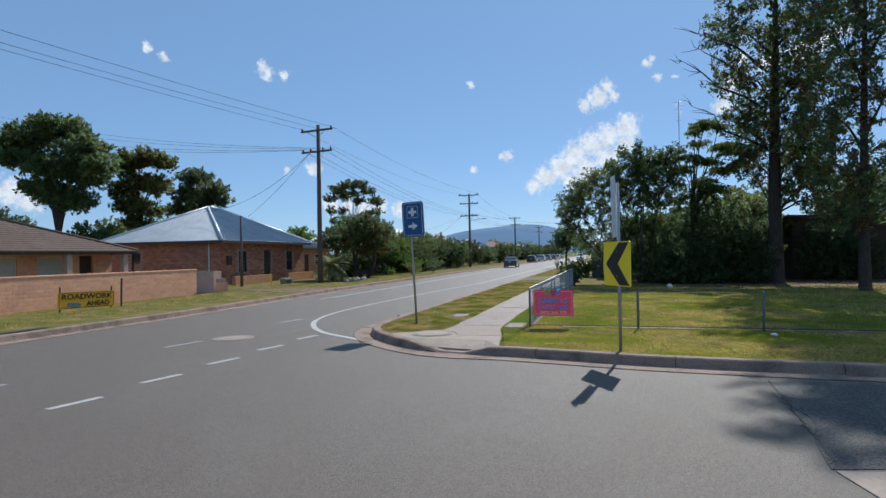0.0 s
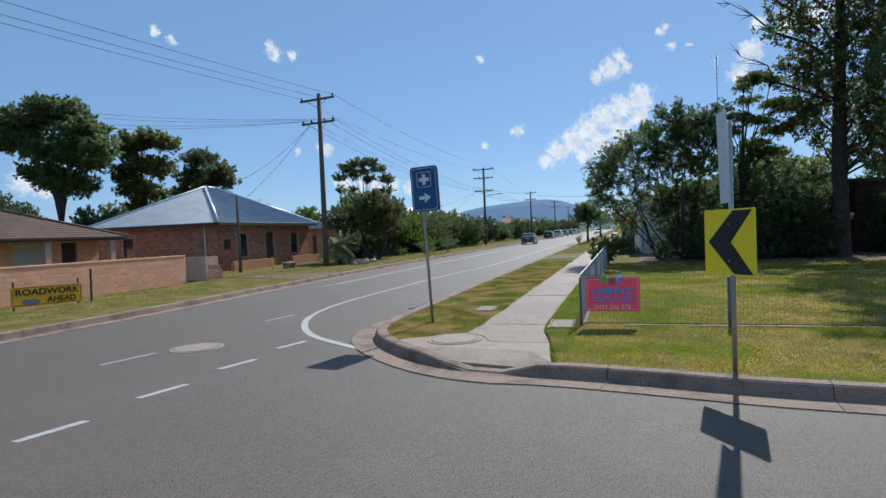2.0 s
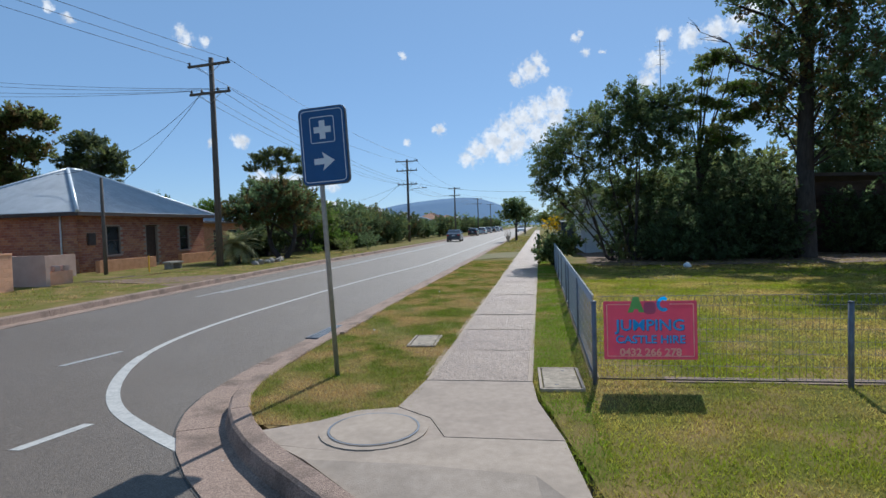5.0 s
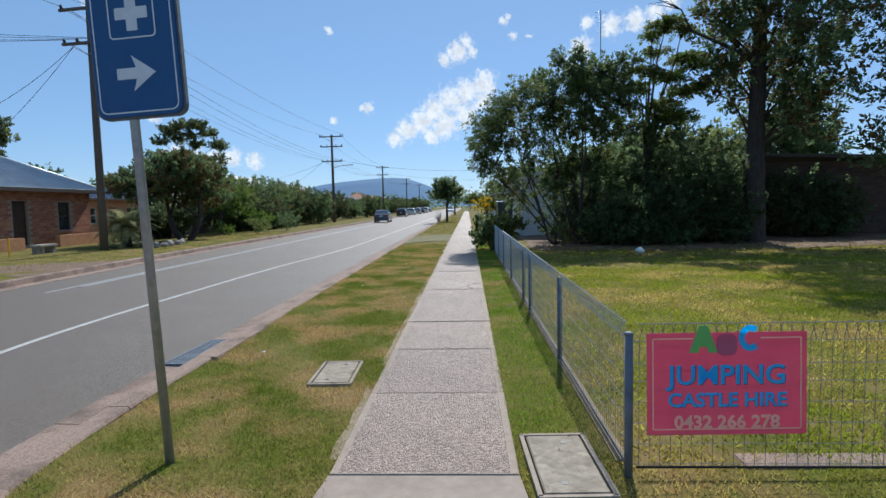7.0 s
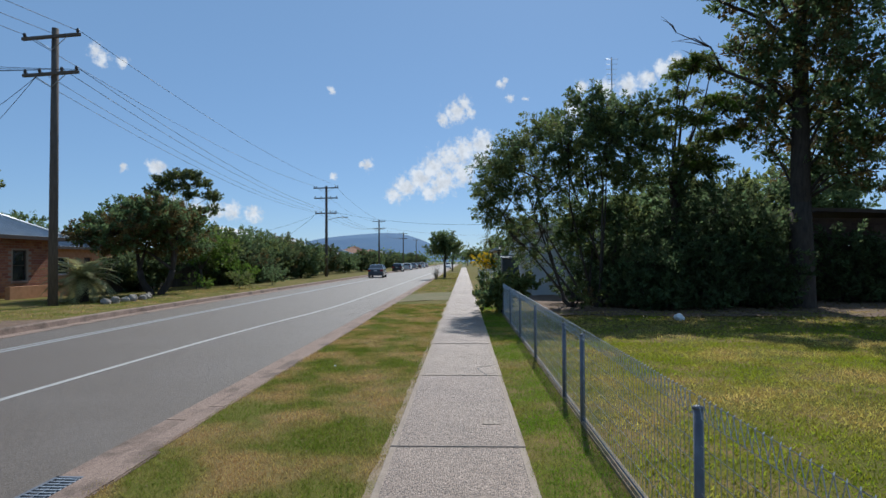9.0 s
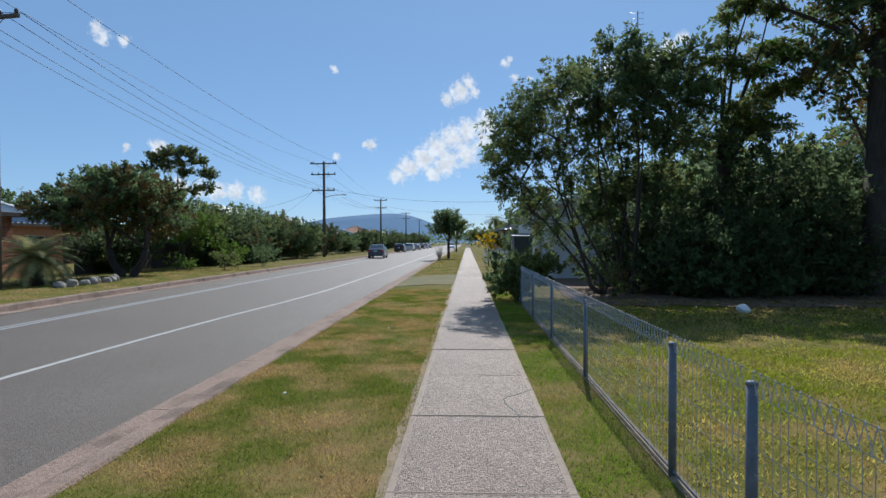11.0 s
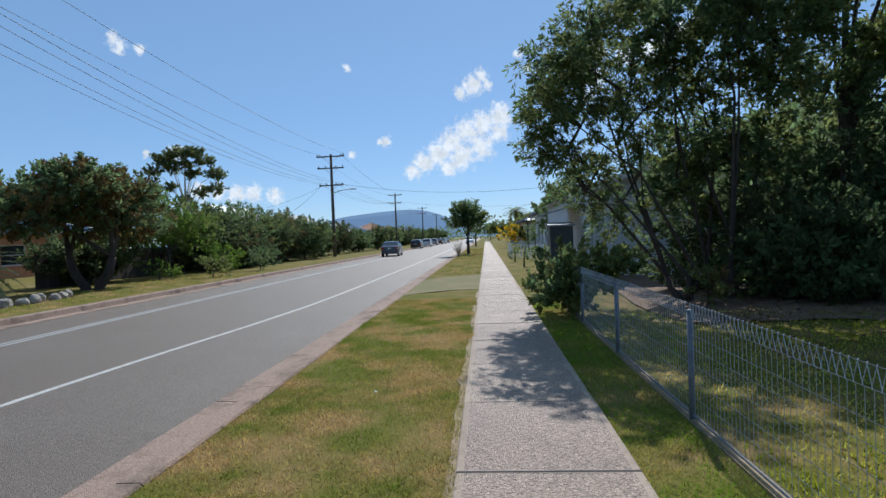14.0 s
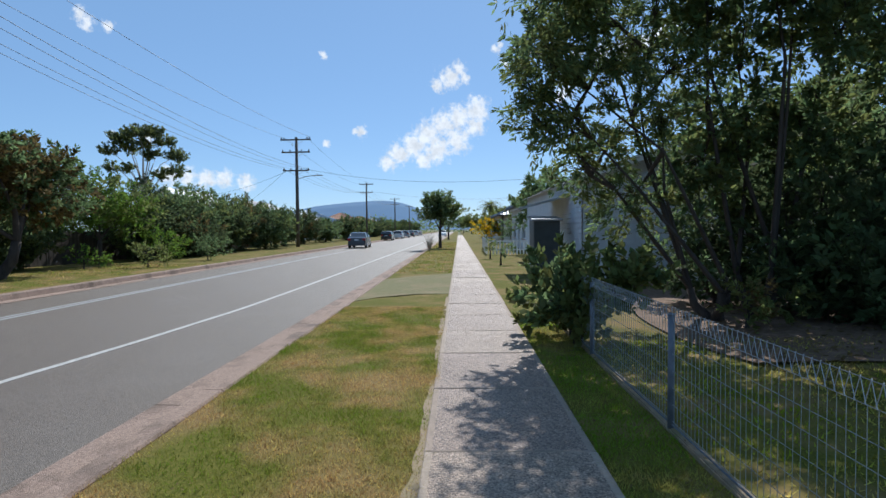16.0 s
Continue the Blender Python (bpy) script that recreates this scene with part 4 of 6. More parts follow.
def brick_face(parent_wall, length, height, holes, mat, bl=.36, bh=.13, limit=300, seed=1, region=None, d=.007):
    """Bricks proud of a wall face: the nearest as pieces, the rest as one part."""
    rnd = random.Random(seed)
    me = bpy.data.meshes.new("brick")
    w, h = bl - .014, bh - .012
    v = [(0, 0, 0), (w, 0, 0), (w, 0, h), (0, 0, h), (.006, -d, .005), (w - .006, -d, .005), (w - .006, -d, h - .005), (.006, -d, h - .005)]
    fc = [(4, 5, 6, 7), (0, 1, 5, 4), (1, 2, 6, 5), (2, 3, 7, 6), (3, 0, 4, 7)]
    me.from_pydata(v, [], fc)
    me.materials.append(mat)
    rest_v, rest_f = [], []
    count = 0
    row = 0
    z = .006
    while z + bh < height + .01:
        x = -bl / 2 if row % 2 else 0
        while x < length - .05:
            x0, x1 = max(x, 0), min(x + bl, length)
            k_ = (x1 - x0) / bl
            if not any(hx - bl * .8 < x < hx + hw - .05 and hz - bh < z < hz + hh for hx, hz, hw, hh in holes):
                if count < limit and (region is None or region[0] < x < region[1]):
                    ob = new("brick", me)
                    ob.parent = parent_wall
                    ob.location = (x0, -rnd.uniform(0, .003), z)
                    ob.scale = (k_, 1, 1)
                    count += 1
                else:
                    k = len(rest_v)
                    rest_v += [(a * k_ + x0, b, c + z) for a, b, c in v]
                    rest_f += [tuple(i + k for i in q) for q in fc]
            x += bl
        z += bh
        row += 1
    if rest_v:
        o = pyd("brickwork", rest_v, rest_f, mat, parent_wall)
        o["kind"] = "stuff"


def window_unit(parent, x, z, w, h, thick, curtain=False, label="", m=None, sashes=2, frame_mat=None):
    win = part("window", box_bm((x + w / 2, thick * .6, z + h / 2), (w, .02, h)), M_CURTAIN if curtain else M_WINDOW, parent, label)
    if m is not None:
        win.matrix_basis = m
    fr = .05
    for c, s in (((x + fr / 2, thick * .5, z + h / 2), (fr, .06, h)), ((x + w - fr / 2, thick * .5, z + h / 2), (fr, .06, h)),
                 ((x + w / 2, thick * .5, z + fr / 2), (w - 2 * fr, .06, fr)), ((x + w / 2, thick * .5, z + h - fr / 2), (w - 2 * fr, .06, fr))):
        part("frame", box_bm(c, s), frame_mat or M_FRAME, win)
    for k in range(1, sashes):
        part("mullion", box_bm((x + w / 2, thick * .48, z + h * k / sashes), (w - 2 * fr, .05, .04)), frame_mat or M_FRAME, win)
    part("sill", box_bm((x + w / 2, thick * .25 - .03, z - .035), (w + .16, thick * .5 + .1, .06), bevel=.008), M_SALMON_PALE, win)
    return win


def hip_roof(name, x0, x1, y0, y1, z, rise, over, mat, parent, label, along, corr=0.0, cap=M_CORR_LIGHT, tile=0.0):
    """A hipped roof with eaves; corr: spacing of its ribs; tile: height of tile courses."""
    X0, X1, Y0, Y1 = x0 - over, x1 + over, y0 - over, y1 + over
    h = min(X1 - X0, Y1 - Y0) / 2
    if along == 'y':
        a, b = ((X0 + X1) / 2, Y0 + h, z + rise), ((X0 + X1) / 2, Y1 - h, z + rise)
    else:
        a, b = (X0 + h, (Y0 + Y1) / 2, z + rise), (X1 - h, (Y0 + Y1) / 2, z + rise)
    c = [(X0, Y0, z), (X1, Y0, z), (X1, Y1, z), (X0, Y1, z)]
    v = c + [a, b] + [(p[0], p[1], p[2] - .1) for p in c]
    if along == 'y':
        sides = [(0, 1, 4), (1, 2, 5, 4), (2, 3, 5), (3, 0, 4, 5)]
    else:
        sides = [(0, 1, 5, 4), (1, 2, 5), (2, 3, 4, 5), (3, 0, 4)]
    f = sides + [(6, 9, 8, 7)] + [(i, 6 + i, 6 + (i + 1) % 4, (i + 1) % 4) for i in range(4)]
    roof = pyd(name, v, f, mat, parent, label)
    for i in range(4):
        p, q = Vector(c[i]), Vector(c[(i + 1) % 4])
        mid = (p + q) / 2
        along_v = (q - p)
        size = (along_v.length, .04, .18) if abs(along_v.x) > abs(along_v.y) else (.04, along_v.length, .18)
        part("fascia", box_bm((mid.x, mid.y, z - .1), size), M_FASCIA, roof)
    for p, q in ((c[0], a), (c[1], a if along == 'y' else b), (c[2], b), (c[3], b if along == 'y' else a), (a, b)):
        d = (Vector(q) - Vector(p))
        if d.length > .2:
            part("ridge_cap", tube_bm([Vector(p) + Vector((0, 0, .02)), Vector(q) + Vector((0, 0, .02))], .09, 8), cap, roof)
    # ribs of sheet iron or courses of tiles on every slope
    ribs_v, ribs_f = [], []

    def rib(p, q, r, up):
        p, q = Vector(p), Vector(q)
        d = (q - p).normalized()
        s = d.cross(up).normalized() * r
        k = len(ribs_v)
        ribs_v.extend([tuple(p - s), tuple(p + s), tuple(q + s), tuple(q - s), tuple(p + up * r), tuple(q + up * r)])
        ribs_f.extend([(k, k + 4, k + 5, k + 3), (k + 4, k + 1, k + 2, k + 5)])
    for sd in sides:
        pts = [Vector(v[i]) for i in sd]
        e0, e1 = pts[0], pts[1]
        top = pts[2:]
        n = (e1 - e0).cross(top[0] - e0).normalized()
        if n.z < 0:
            n = -n
        ed = (e1 - e0).normalized()
        upv = n.cross(ed)
        if upv.z < 0:
            upv = -upv
        L = (e1 - e0).length
        H = (top[0] - e0).dot(upv)
        tl = sorted([(t - e0).dot(ed) for t in top])
        if corr:
            m = int(L / corr)
            for k in range(1, m):
                s = L * k / m
                hh = H * min(1, s / max(tl[0], 1e-3), (L - s) / max(L - tl[-1], 1e-3))
                if hh > .15:
                    rib(e0 + ed * s, e0 + ed * s + upv * (hh - .04), corr * .22, n)
        if tile:
            m = int(H / tile)
            for k in range(m):
                t = k / m
                rib(e0 + upv * (H * t) + ed * (tl[0] * t), e0 + upv * (H * t) + ed * (L - (L - tl[-1]) * t), .03, n)
    if ribs_v:
        r = pyd("roof_ribs" if corr else "tiling", ribs_v, ribs_f, mat, roof)
        r["kind"] = "stuff"
    return roof


def T(x, y, z, rz=0):
    return pose(x, y, z, 0, 0, rz)


# brick cottage with corrugated iron roof
cot = thing("brick_house", (-21, 30.9, -.1), "brick cottage with a grey corrugated iron hip roof", "house")
CW, CL, CH = 9.6, 10.6, 3.1
holes_s = [(1.9, .9, .95, 1.5), (4.9, .25, 1.0, 2.2), (8.0, .9, .9, 1.5)]
w1 = wall_with_holes("wall", CL, CH, holes_s, .24, M_MORTAR, cot, T(0, 0, 0, 90), "red brick street wall")
brick_face(w1, CL, CH, holes_s, M_BRICK, limit=300, seed=3)
for hx, hz, hw, hh in (holes_s[0], holes_s[2]):
    window_unit(w1, hx, hz, hw, hh, .2, label="dark sash window", frame_mat=M_FASCIA)
part("door", box_bm((5.4, .16, 1.33), (.96, .05, 2.15), bevel=.01), M_DOOR, w1, "dark timber front door")
w2 = wall_with_holes("wall", CW, CH, [(CW - 7.4, .95, .8, 1.4)], .24, M_MORTAR, cot, T(-CW, 0, 0, 0), "red brick side wall")
brick_face(w2, CW, CH, [(CW - 7.4, .95, .8, 1.4)], M_BRICK, limit=200, seed=4, region=(CW - 5, CW))
window_unit(w2, CW - 7.4, .95, .8, 1.4, .2, label="small dark side window", frame_mat=M_FASCIA)
wall_with_holes("wall", CL, CH, [], .24, M_BRICK, cot, T(-CW, CL, 0, -90))
wall_with_holes("wall", CW, CH, [], .24, M_BRICK, cot, T(0, CL, 0, 180))
part("downpipe", tube_bm([(-.9, -.06, 0), (-.9, -.06, 3.0)], .04, 8), M_FRAME, cot, "pale downpipe")
part("meter_box", box_bm((.09, .75, 1.75), (.14, .45, .6), bevel=.01), M_FASCIA, cot, "dark meter box")
hip_roof("roof", -CW, 0, 0, CL, 3.1, 2.75, .5, M_CORR, cot, "weathered corrugated iron hip roof", 'y', corr=.19)
for a, b, w in ((.12, 4.3, .9), (6.6, 10.5, .9)):
    part("planter_wall", box_bm((.9, (a + b) / 2, .3), (.25, b - a, .75), bevel=.01), M_BRICK, cot, "low brick planter wall")

# long low house with brown tiles behind the garden wall
hs = thing("tiled_house", (-24.2, 10.0, -.1), "low brick house with a brown tiled roof and porch", "house")
HL = 16.5
hh_s = [(8.8, .9, 1.9, 1.25), (11.8, .9, 1.5, 1.25), (3.2, .9, 2.2, 1.25), (14.3, .1, .9, 2.1)]
w1 = wall_with_holes("wall", HL, 2.45, hh_s, .24, M_SALMON, hs, T(-1.3, 0, 0, 90), "orange brick front wall")
brick_face(w1, HL, 2.45, hh_s, M_SALMON, limit=120, seed=5, region=(7.5, HL), bl=.38, bh=.14)
for i, (hx, hz, hw, hh_) in enumerate(hh_s[:3]):
    window_unit(w1, hx, hz, hw, hh_, .2, curtain=True, label="wide window with pale curtains", sashes=1)
part("door", box_bm((14.75, .16, 1.15), (.88, .05, 2.05)), M_DOOR, w1, "dark front door")
wall_with_holes("wall", 9, 2.45, [], .24, M_SALMON, hs, T(-1.3, HL, 0, 180))
wall_with_holes("wall", 9, 2.45, [], .24, M_SALMON, hs, T(-10.3, 0, 0, 0))
wall_with_holes("wall", HL, 2.45, [], .24, M_SALMON, hs, T(-10.3, HL, 0, -90))
hip_roof("roof", -10.3, -.4, 0, HL, 2.45, 2.1, .6, M_TILE, hs, "brown concrete tile roof", 'y', cap=M_TILE, tile=.33)
for y in (12.5, 16.2):
    part("porch_post", box_bm((-.05, y, 1.2), (.32, .32, 2.4), bevel=.01), M_SALMON_PALE, hs, "pale porch pier")
part("gutter", box_bm((.22, HL / 2, 2.4), (.1, HL + 1.0, .1), bevel=.02), M_FASCIA, hs)

# garden wall: orange brick, then a lower pale length
gw = tagged(new("garden_wall"), "orange brick garden wall along the verge", "garden wall", kind="structure")
W1L = 29.0
wA = wall_with_holes("wall_body", W1L, 1.32, [], .22, M_SALMON, gw, T(-16.4, -6.0, -.1, 90))
brick_face(wA, W1L, 1.32, [], M_SALMON, limit=300, seed=6, region=(20, 29), bl=.39, bh=.145, d=.0035)
part("coping", box_bm((W1L / 2, .11, 1.35), (W1L + .02, .27, .06), bevel=.008), M_SALMON, wA)
gw2 = tagged(new("garden_wall"), "pale rendered low garden wall stepping down", "garden wall", kind="structure")
part("wall_body", box_bm((-18.4, 24.4, .5), (4.0, .2, 1.25), bevel=.012), M_SALMON_PALE, gw2)
part("wall_body", box_bm((-20.0, 27.0, .45), (.2, 5.0, 1.1), bevel=.012), M_SALMON_PALE, gw2)
lb = thing("letterbox_stand", (-16.9, 25.2, -.1), "brick letterbox stand with three small boxes", "letterbox")
part("base", box_bm((0, 0, .3), (.4, 1.3, .6), bevel=.01), M_SALMON, lb)
for k in range(3):
    part("letterbox", box_bm((0, -.42 + .42 * k, .7), (.3, .28, .2), bevel=.02), M_SALMON_PALE, lb)

# roadwork warning board
rw = thing("roadwork_sign", pose(-14.6, 15.06, -.12, 0, 1.5, 84), "orange ROADWORK AHEAD board on two steel stakes in the verge", "road sign")
plate("board", rounded(2.15, .60, .02), .02, M_ORANGE, rw, 0, 0, .50)
ring_plate("border", 2.08, .54, .02, .016, M_BLACK, rw, -.0225, 0, .50)
lettering("lettering", "ROADWORK", .27, M_BLACK, rw, 0, -.024, .62, bold=.006, squeeze=1.2)
lettering("lettering", "AHEAD", .24, M_BLACK, rw, .42, -.024, .36, bold=.006, squeeze=1.15)
plate("mud_splash", [(-.24, -.06), (.02, -.10), (.24, -.07), (.26, 0), (.12, .08), (-.05, .06), (-.2, .09), (-.27, .02)], .002, material("grey_blue_stain", (.13, .16, .2), (.2, .22, .25), 8, .8), rw, -.023, -.5, .34, "grey stain on the board")
for s in (-1, 1):
    part("stake", box_bm((s * .98, .03, .42), (.035, .035, 1.1)), M_FASCIA, rw)
stake = tagged(part("steel_stake", box_bm((-14.6, 16.6, .42), (.05, .05, 1.35), Matrix.Rotation(radians(1.5), 4, 'Y')), M_FASCIA), "rusty steel stake standing in the verge", "stake")

# service pit slot in the far kerb
tagged(part("drain_opening", box_bm((-11.15, 9.6, -.06), (.3, 2.2, .10), bevel=.01), M_BLACK), "dark stormwater opening in the far kerb", "drain")


def simple_house(x, y, w, l, h, rise, wall, roof_mat, label, along='y', rz=0, gable=False):
    t = thing("house", pose(x, y, -.1, 0, 0, rz), label, "house", "distant houses")
    fr = [(l * .12, .9, l * .18, 1.3), (l * .45, .1, .95, 2.1), (l * .68, .9, l * .18, 1.3)]
    a = wall_with_holes("wall", l, h, fr, .2, wall, t, T(w / 2, -l / 2, 0, 90))
    b = wall_with_holes("wall", l, h, fr, .2, wall, t, T(-w / 2, l / 2, 0, -90))
    for q in (a, b):
        for hx, hz, hw, hh_ in (fr[0], fr[2]):
            window_unit(q, hx, hz, hw, hh_, .2, sashes=2)
        part("door", box_bm((fr[1][0] + .475, .15, 1.15), (.9, .05, 2.05)), M_DOOR, q)
    fe = [(w * .3, .9, w * .2, 1.3)]
    for m in (T(-w / 2, -l / 2, 0, 0), T(w / 2, l / 2, 0, 180)):
        q = wall_with_holes("wall", w, h, fe, .2, wall, t, m)
        window_unit(q, *fe[0], .2)
        if gable:
            pyd("gable", [(0, 0, h), (w, 0, h), (w / 2, 0, h + rise * .93), (0, .2, h), (w, .2, h), (w / 2, .2, h + rise * .93)], [(0, 1, 2), (5, 4, 3), (0, 2, 5, 3), (1, 4, 5, 2)], wall, q)
    if gable:
        o = .4
        for s in (-1, 1):
            e = (s * (w / 2 + o), h - rise * o / (w / 2))
            bm = bmesh.new()
            v = [bm.verts.new(p) for p in ((e[0], -l / 2 - o, e[1]), (0, -l / 2 - o, h + rise), (0, l / 2 + o, h + rise), (e[0], l / 2 + o, e[1]))]
            fcs = bmesh.ops.solidify(bm, geom=[bm.faces.new(v)], thickness=.08)
            part("roof", bm, roof_mat, t)
            part("barge_board", box_bm(((e[0]) / 2, -l / 2 - o, (e[1] + h + rise) / 2 - .06), (math.hypot(e[0], h + rise - e[1]), .05, .2), Matrix.Rotation(s * math.atan2(h + rise - e[1], w / 2 + o), 4, 'Y')), M_FRAME, t)
    else:
        hip_roof("roof", -w / 2, w / 2, -l / 2, l / 2, h, rise, .5, roof_mat, t, "", along, corr=.5, cap=roof_mat)
    return t


# across the street, behind the hedge
simple_house(-34, 57, 9, 11, 3.0, 1.5, M_BRICK, M_ROOFGREY, "house with grey iron roof behind the hedge")
simple_house(-29, 84, 8, 10, 3.2, 2.9, M_CREAM, M_CORR, "gabled cream house with grey iron roof behind the hedge", gable=True)
simple_house(-27, 100, 8, 10, 3.2, 2.4, M_CREAM, M_ROOFGREY, "gabled house with grey roof behind the hedge", gable=True)
simple_house(-26, 122, 9, 12, 3.0, 2.0, M_CREAM, M_CORR, "distant house with a pale iron roof")
simple_house(-25, 145, 9, 12, 3.0, 2.2, M_CREAM, M_ROOFRED, "distant house with a terracotta roof")
simple_house(-26, 175, 9, 12, 3.0, 2.2, M_WEATHER, M_ROOFRED, "distant house with a terracotta roof")
simple_house(-27, 205, 9, 12, 3.0, 2.2, M_WEATHER, M_ROOFGREY, "distant house with a grey roof")
# near side
wb = simple_house(8.6, 46, 9.5, 13, 3.2, 1.5, M_WEATHER, M_ROOFGREY, "pale weatherboard house behind the trees", gable=True)
# boards on the weatherboard house's near gable and street side
bv, bf = [], []
for k in range(20):
    z = .1 + .155 * k
    for (a, b) in ((((-4.77, -6.55), (4.77, -6.55)), (0, -1)), (((-4.79, 6.5), (-4.79, -6.5)), (-1, 0))):
        (p, q), nrm = a, b
        i = len(bv)
        bv += [(p[0], p[1], z + .15), (q[0], q[1], z + .15), (q[0] + nrm[0] * .02, q[1] + nrm[1] * .02, z), (p[0] + nrm[0] * .02, p[1] + nrm[1] * .02, z)]
        bf.append((i, i + 1, i + 2, i + 3))
pyd("board_cladding", bv, bf, M_WEATHER, wb, "overlapping pale boards")["kind"] = "stuff"
bm = box_bm((-5.6, -3.0, 2.5), (1.7, 3.6, .06), Matrix.Rotation(radians(-14), 4, 'Y'))
part("awning", bm, M_CORR, wb, "grey sheet awning")
simple_house(9.5, 68, 9, 12, 3.4, 2.2, M_WEATHER, M_ROOFGREY, "white weatherboard house farther along the footpath")
simple_house(9.5, 92, 9, 12, 3.2, 2.2, M_CREAM, M_ROOFGREY, "distant cream house on the footpath side")
simple_house(9.5, 120, 9, 12, 3.2, 2.2, M_WEATHER, M_ROOFRED, "distant house on the footpath side")
shed = thing("garden_shed", (2.95, 41.0, 0), "dark corrugated steel shed beside the weatherboard house", "shed")
part("body", box_bm((0, 0, .95), (.8, 1.1, 1.8), bevel=.02), M_TANK, shed)
part("roof", box_bm((0, 0, 1.86), (.95, 1.25, .06), Matrix.Rotation(radians(5), 4, 'X')), M_ROOFGREY, shed, "pale sheet roof")
# brick garage on the right
gar = thing("brick_garage", (13.9, 35.8, 0), "dark brick garage under the trees", "garage")
w1 = wall_with_holes("wall", 7.5, 3.3, [(2.2, .1, 1.0, 2.1)], .24, M_SHADED_BRICK, gar, T(0, 0, 0, 0), "shaded brick wall")
brick_face(w1, 7.5, 3.3, [(2.2, .1, 1.0, 2.1)], M_SHADED_BRICK, limit=120, seed=9)
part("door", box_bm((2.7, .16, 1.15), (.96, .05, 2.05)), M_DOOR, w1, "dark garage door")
wall_with_holes("wall", 7, 3.3, [], .24, M_SHADED_BRICK, gar, T(0, 7, 0, -90))
wall_with_holes("wall", 7, 3.3, [], .24, M_SHADED_BRICK, gar, T(7.5, 0, 0, 90))
part("roof", box_bm((3.75, 3.4, 3.5), (8.3, 8.0, .14), Matrix.Rotation(radians(2), 4, 'Y')), M_FASCIA, gar, "flat dark sheet roof")
simple_house(18, 50, 9, 9, 2.9, .9, M_WEATHER, M_ROOFGREY, "pale house seen between the trees", gable=True)
simple_house(34, 40, 10, 14, 3.2, 2.2, M_BRICK, M_CORR, "brick house beyond the trees")

stk = thing("garden_stake", (-17.2, 30.9, -.05), "short rusty tap stake in the far verge", "stake")
part("stem", box_bm((0, 0, .42), (.05, .05, .85)), M_ORANGE, stk)
part("tap", box_bm((0, 0, .86), (.06, .26, .05), bevel=.01), M_FASCIA, stk)
bench = thing("stone_step", (-17.4, 33.0, -.05), "low stone step by the cottage door", "step")
part("slab", box_bm((0, 0, .38), (.5, 1.1, .1), bevel=.02), M_ROCK, bench)
for sy in (-.35, .35):
    part("support", box_bm((0, sy, .16), (.4, .2, .34), bevel=.02), M_ROCK, bench)

# ---- trees and shrubs ----


def leaf_cloud(centres, spread, per, size, rng, aspect=2.2):
    """Loose kite-shaped leaves round clump centres; returns corners, four a leaf."""
    n = len(centres) * per
    c = np.repeat(np.asarray(centres), per, axis=0) + rng.normal(0, 1, (n, 3)) * np.asarray(spread)
    a = rng.normal(0, 1, (n, 3))
    a[:, 2] *= .6
    return kites(c, a, size, aspect, rng)


def kites(c, a, size, aspect, rng):
    n = len(c)
    a = a / (np.linalg.norm(a, axis=1)[:, None] + 1e-9)
    b = np.cross(a, rng.normal(0, 1, (n, 3)) + np.array([0, 0, .3]))
    b /= np.linalg.norm(b, axis=1)[:, None] + 1e-9
    s = size * rng.uniform(.6, 1.35, n)[:, None]
    out = np.empty((n, 4, 3))
    out[:, 0] = c - a * s * .5
    out[:, 1] = c + b * s * .5 / aspect
    out[:, 2] = c + a * s * .5
    out[:, 3] = c - b * s * .5 / aspect
    return out.reshape(-1, 3)


def leaf_sprigs(centres, ways, length, per, size, rng, droop=0.0, aspect=2.2):
    """Leaves set along short shoots that point outwards, thick at the tip and thin at the root."""
    n = len(centres) * per
    c = np.repeat(np.asarray(centres), per, axis=0)
    d = np.repeat(np.asarray(ways), per, axis=0)
    ln = np.repeat(length * rng.uniform(.6, 1.4, len(centres)), per)[:, None]
    t = (rng.random(n) ** .75)[:, None]
    side = rng.normal(0, 1, (n, 3))
    side -= d * (side * d).sum(1)[:, None]
    side /= np.linalg.norm(side, axis=1)[:, None] + 1e-9
    p = c + d * (t - .55) * ln * 1.3 + side * ln * (.34 * rng.random(n)[:, None] ** .6) * (1.15 - .6 * t)
    p[:, 2] -= droop * (t[:, 0] ** 2) * ln[:, 0]
    a = d * .75 + side * .8 + np.array([0, 0, -droop * .8])
    return kites(p, a, size, aspect, rng)


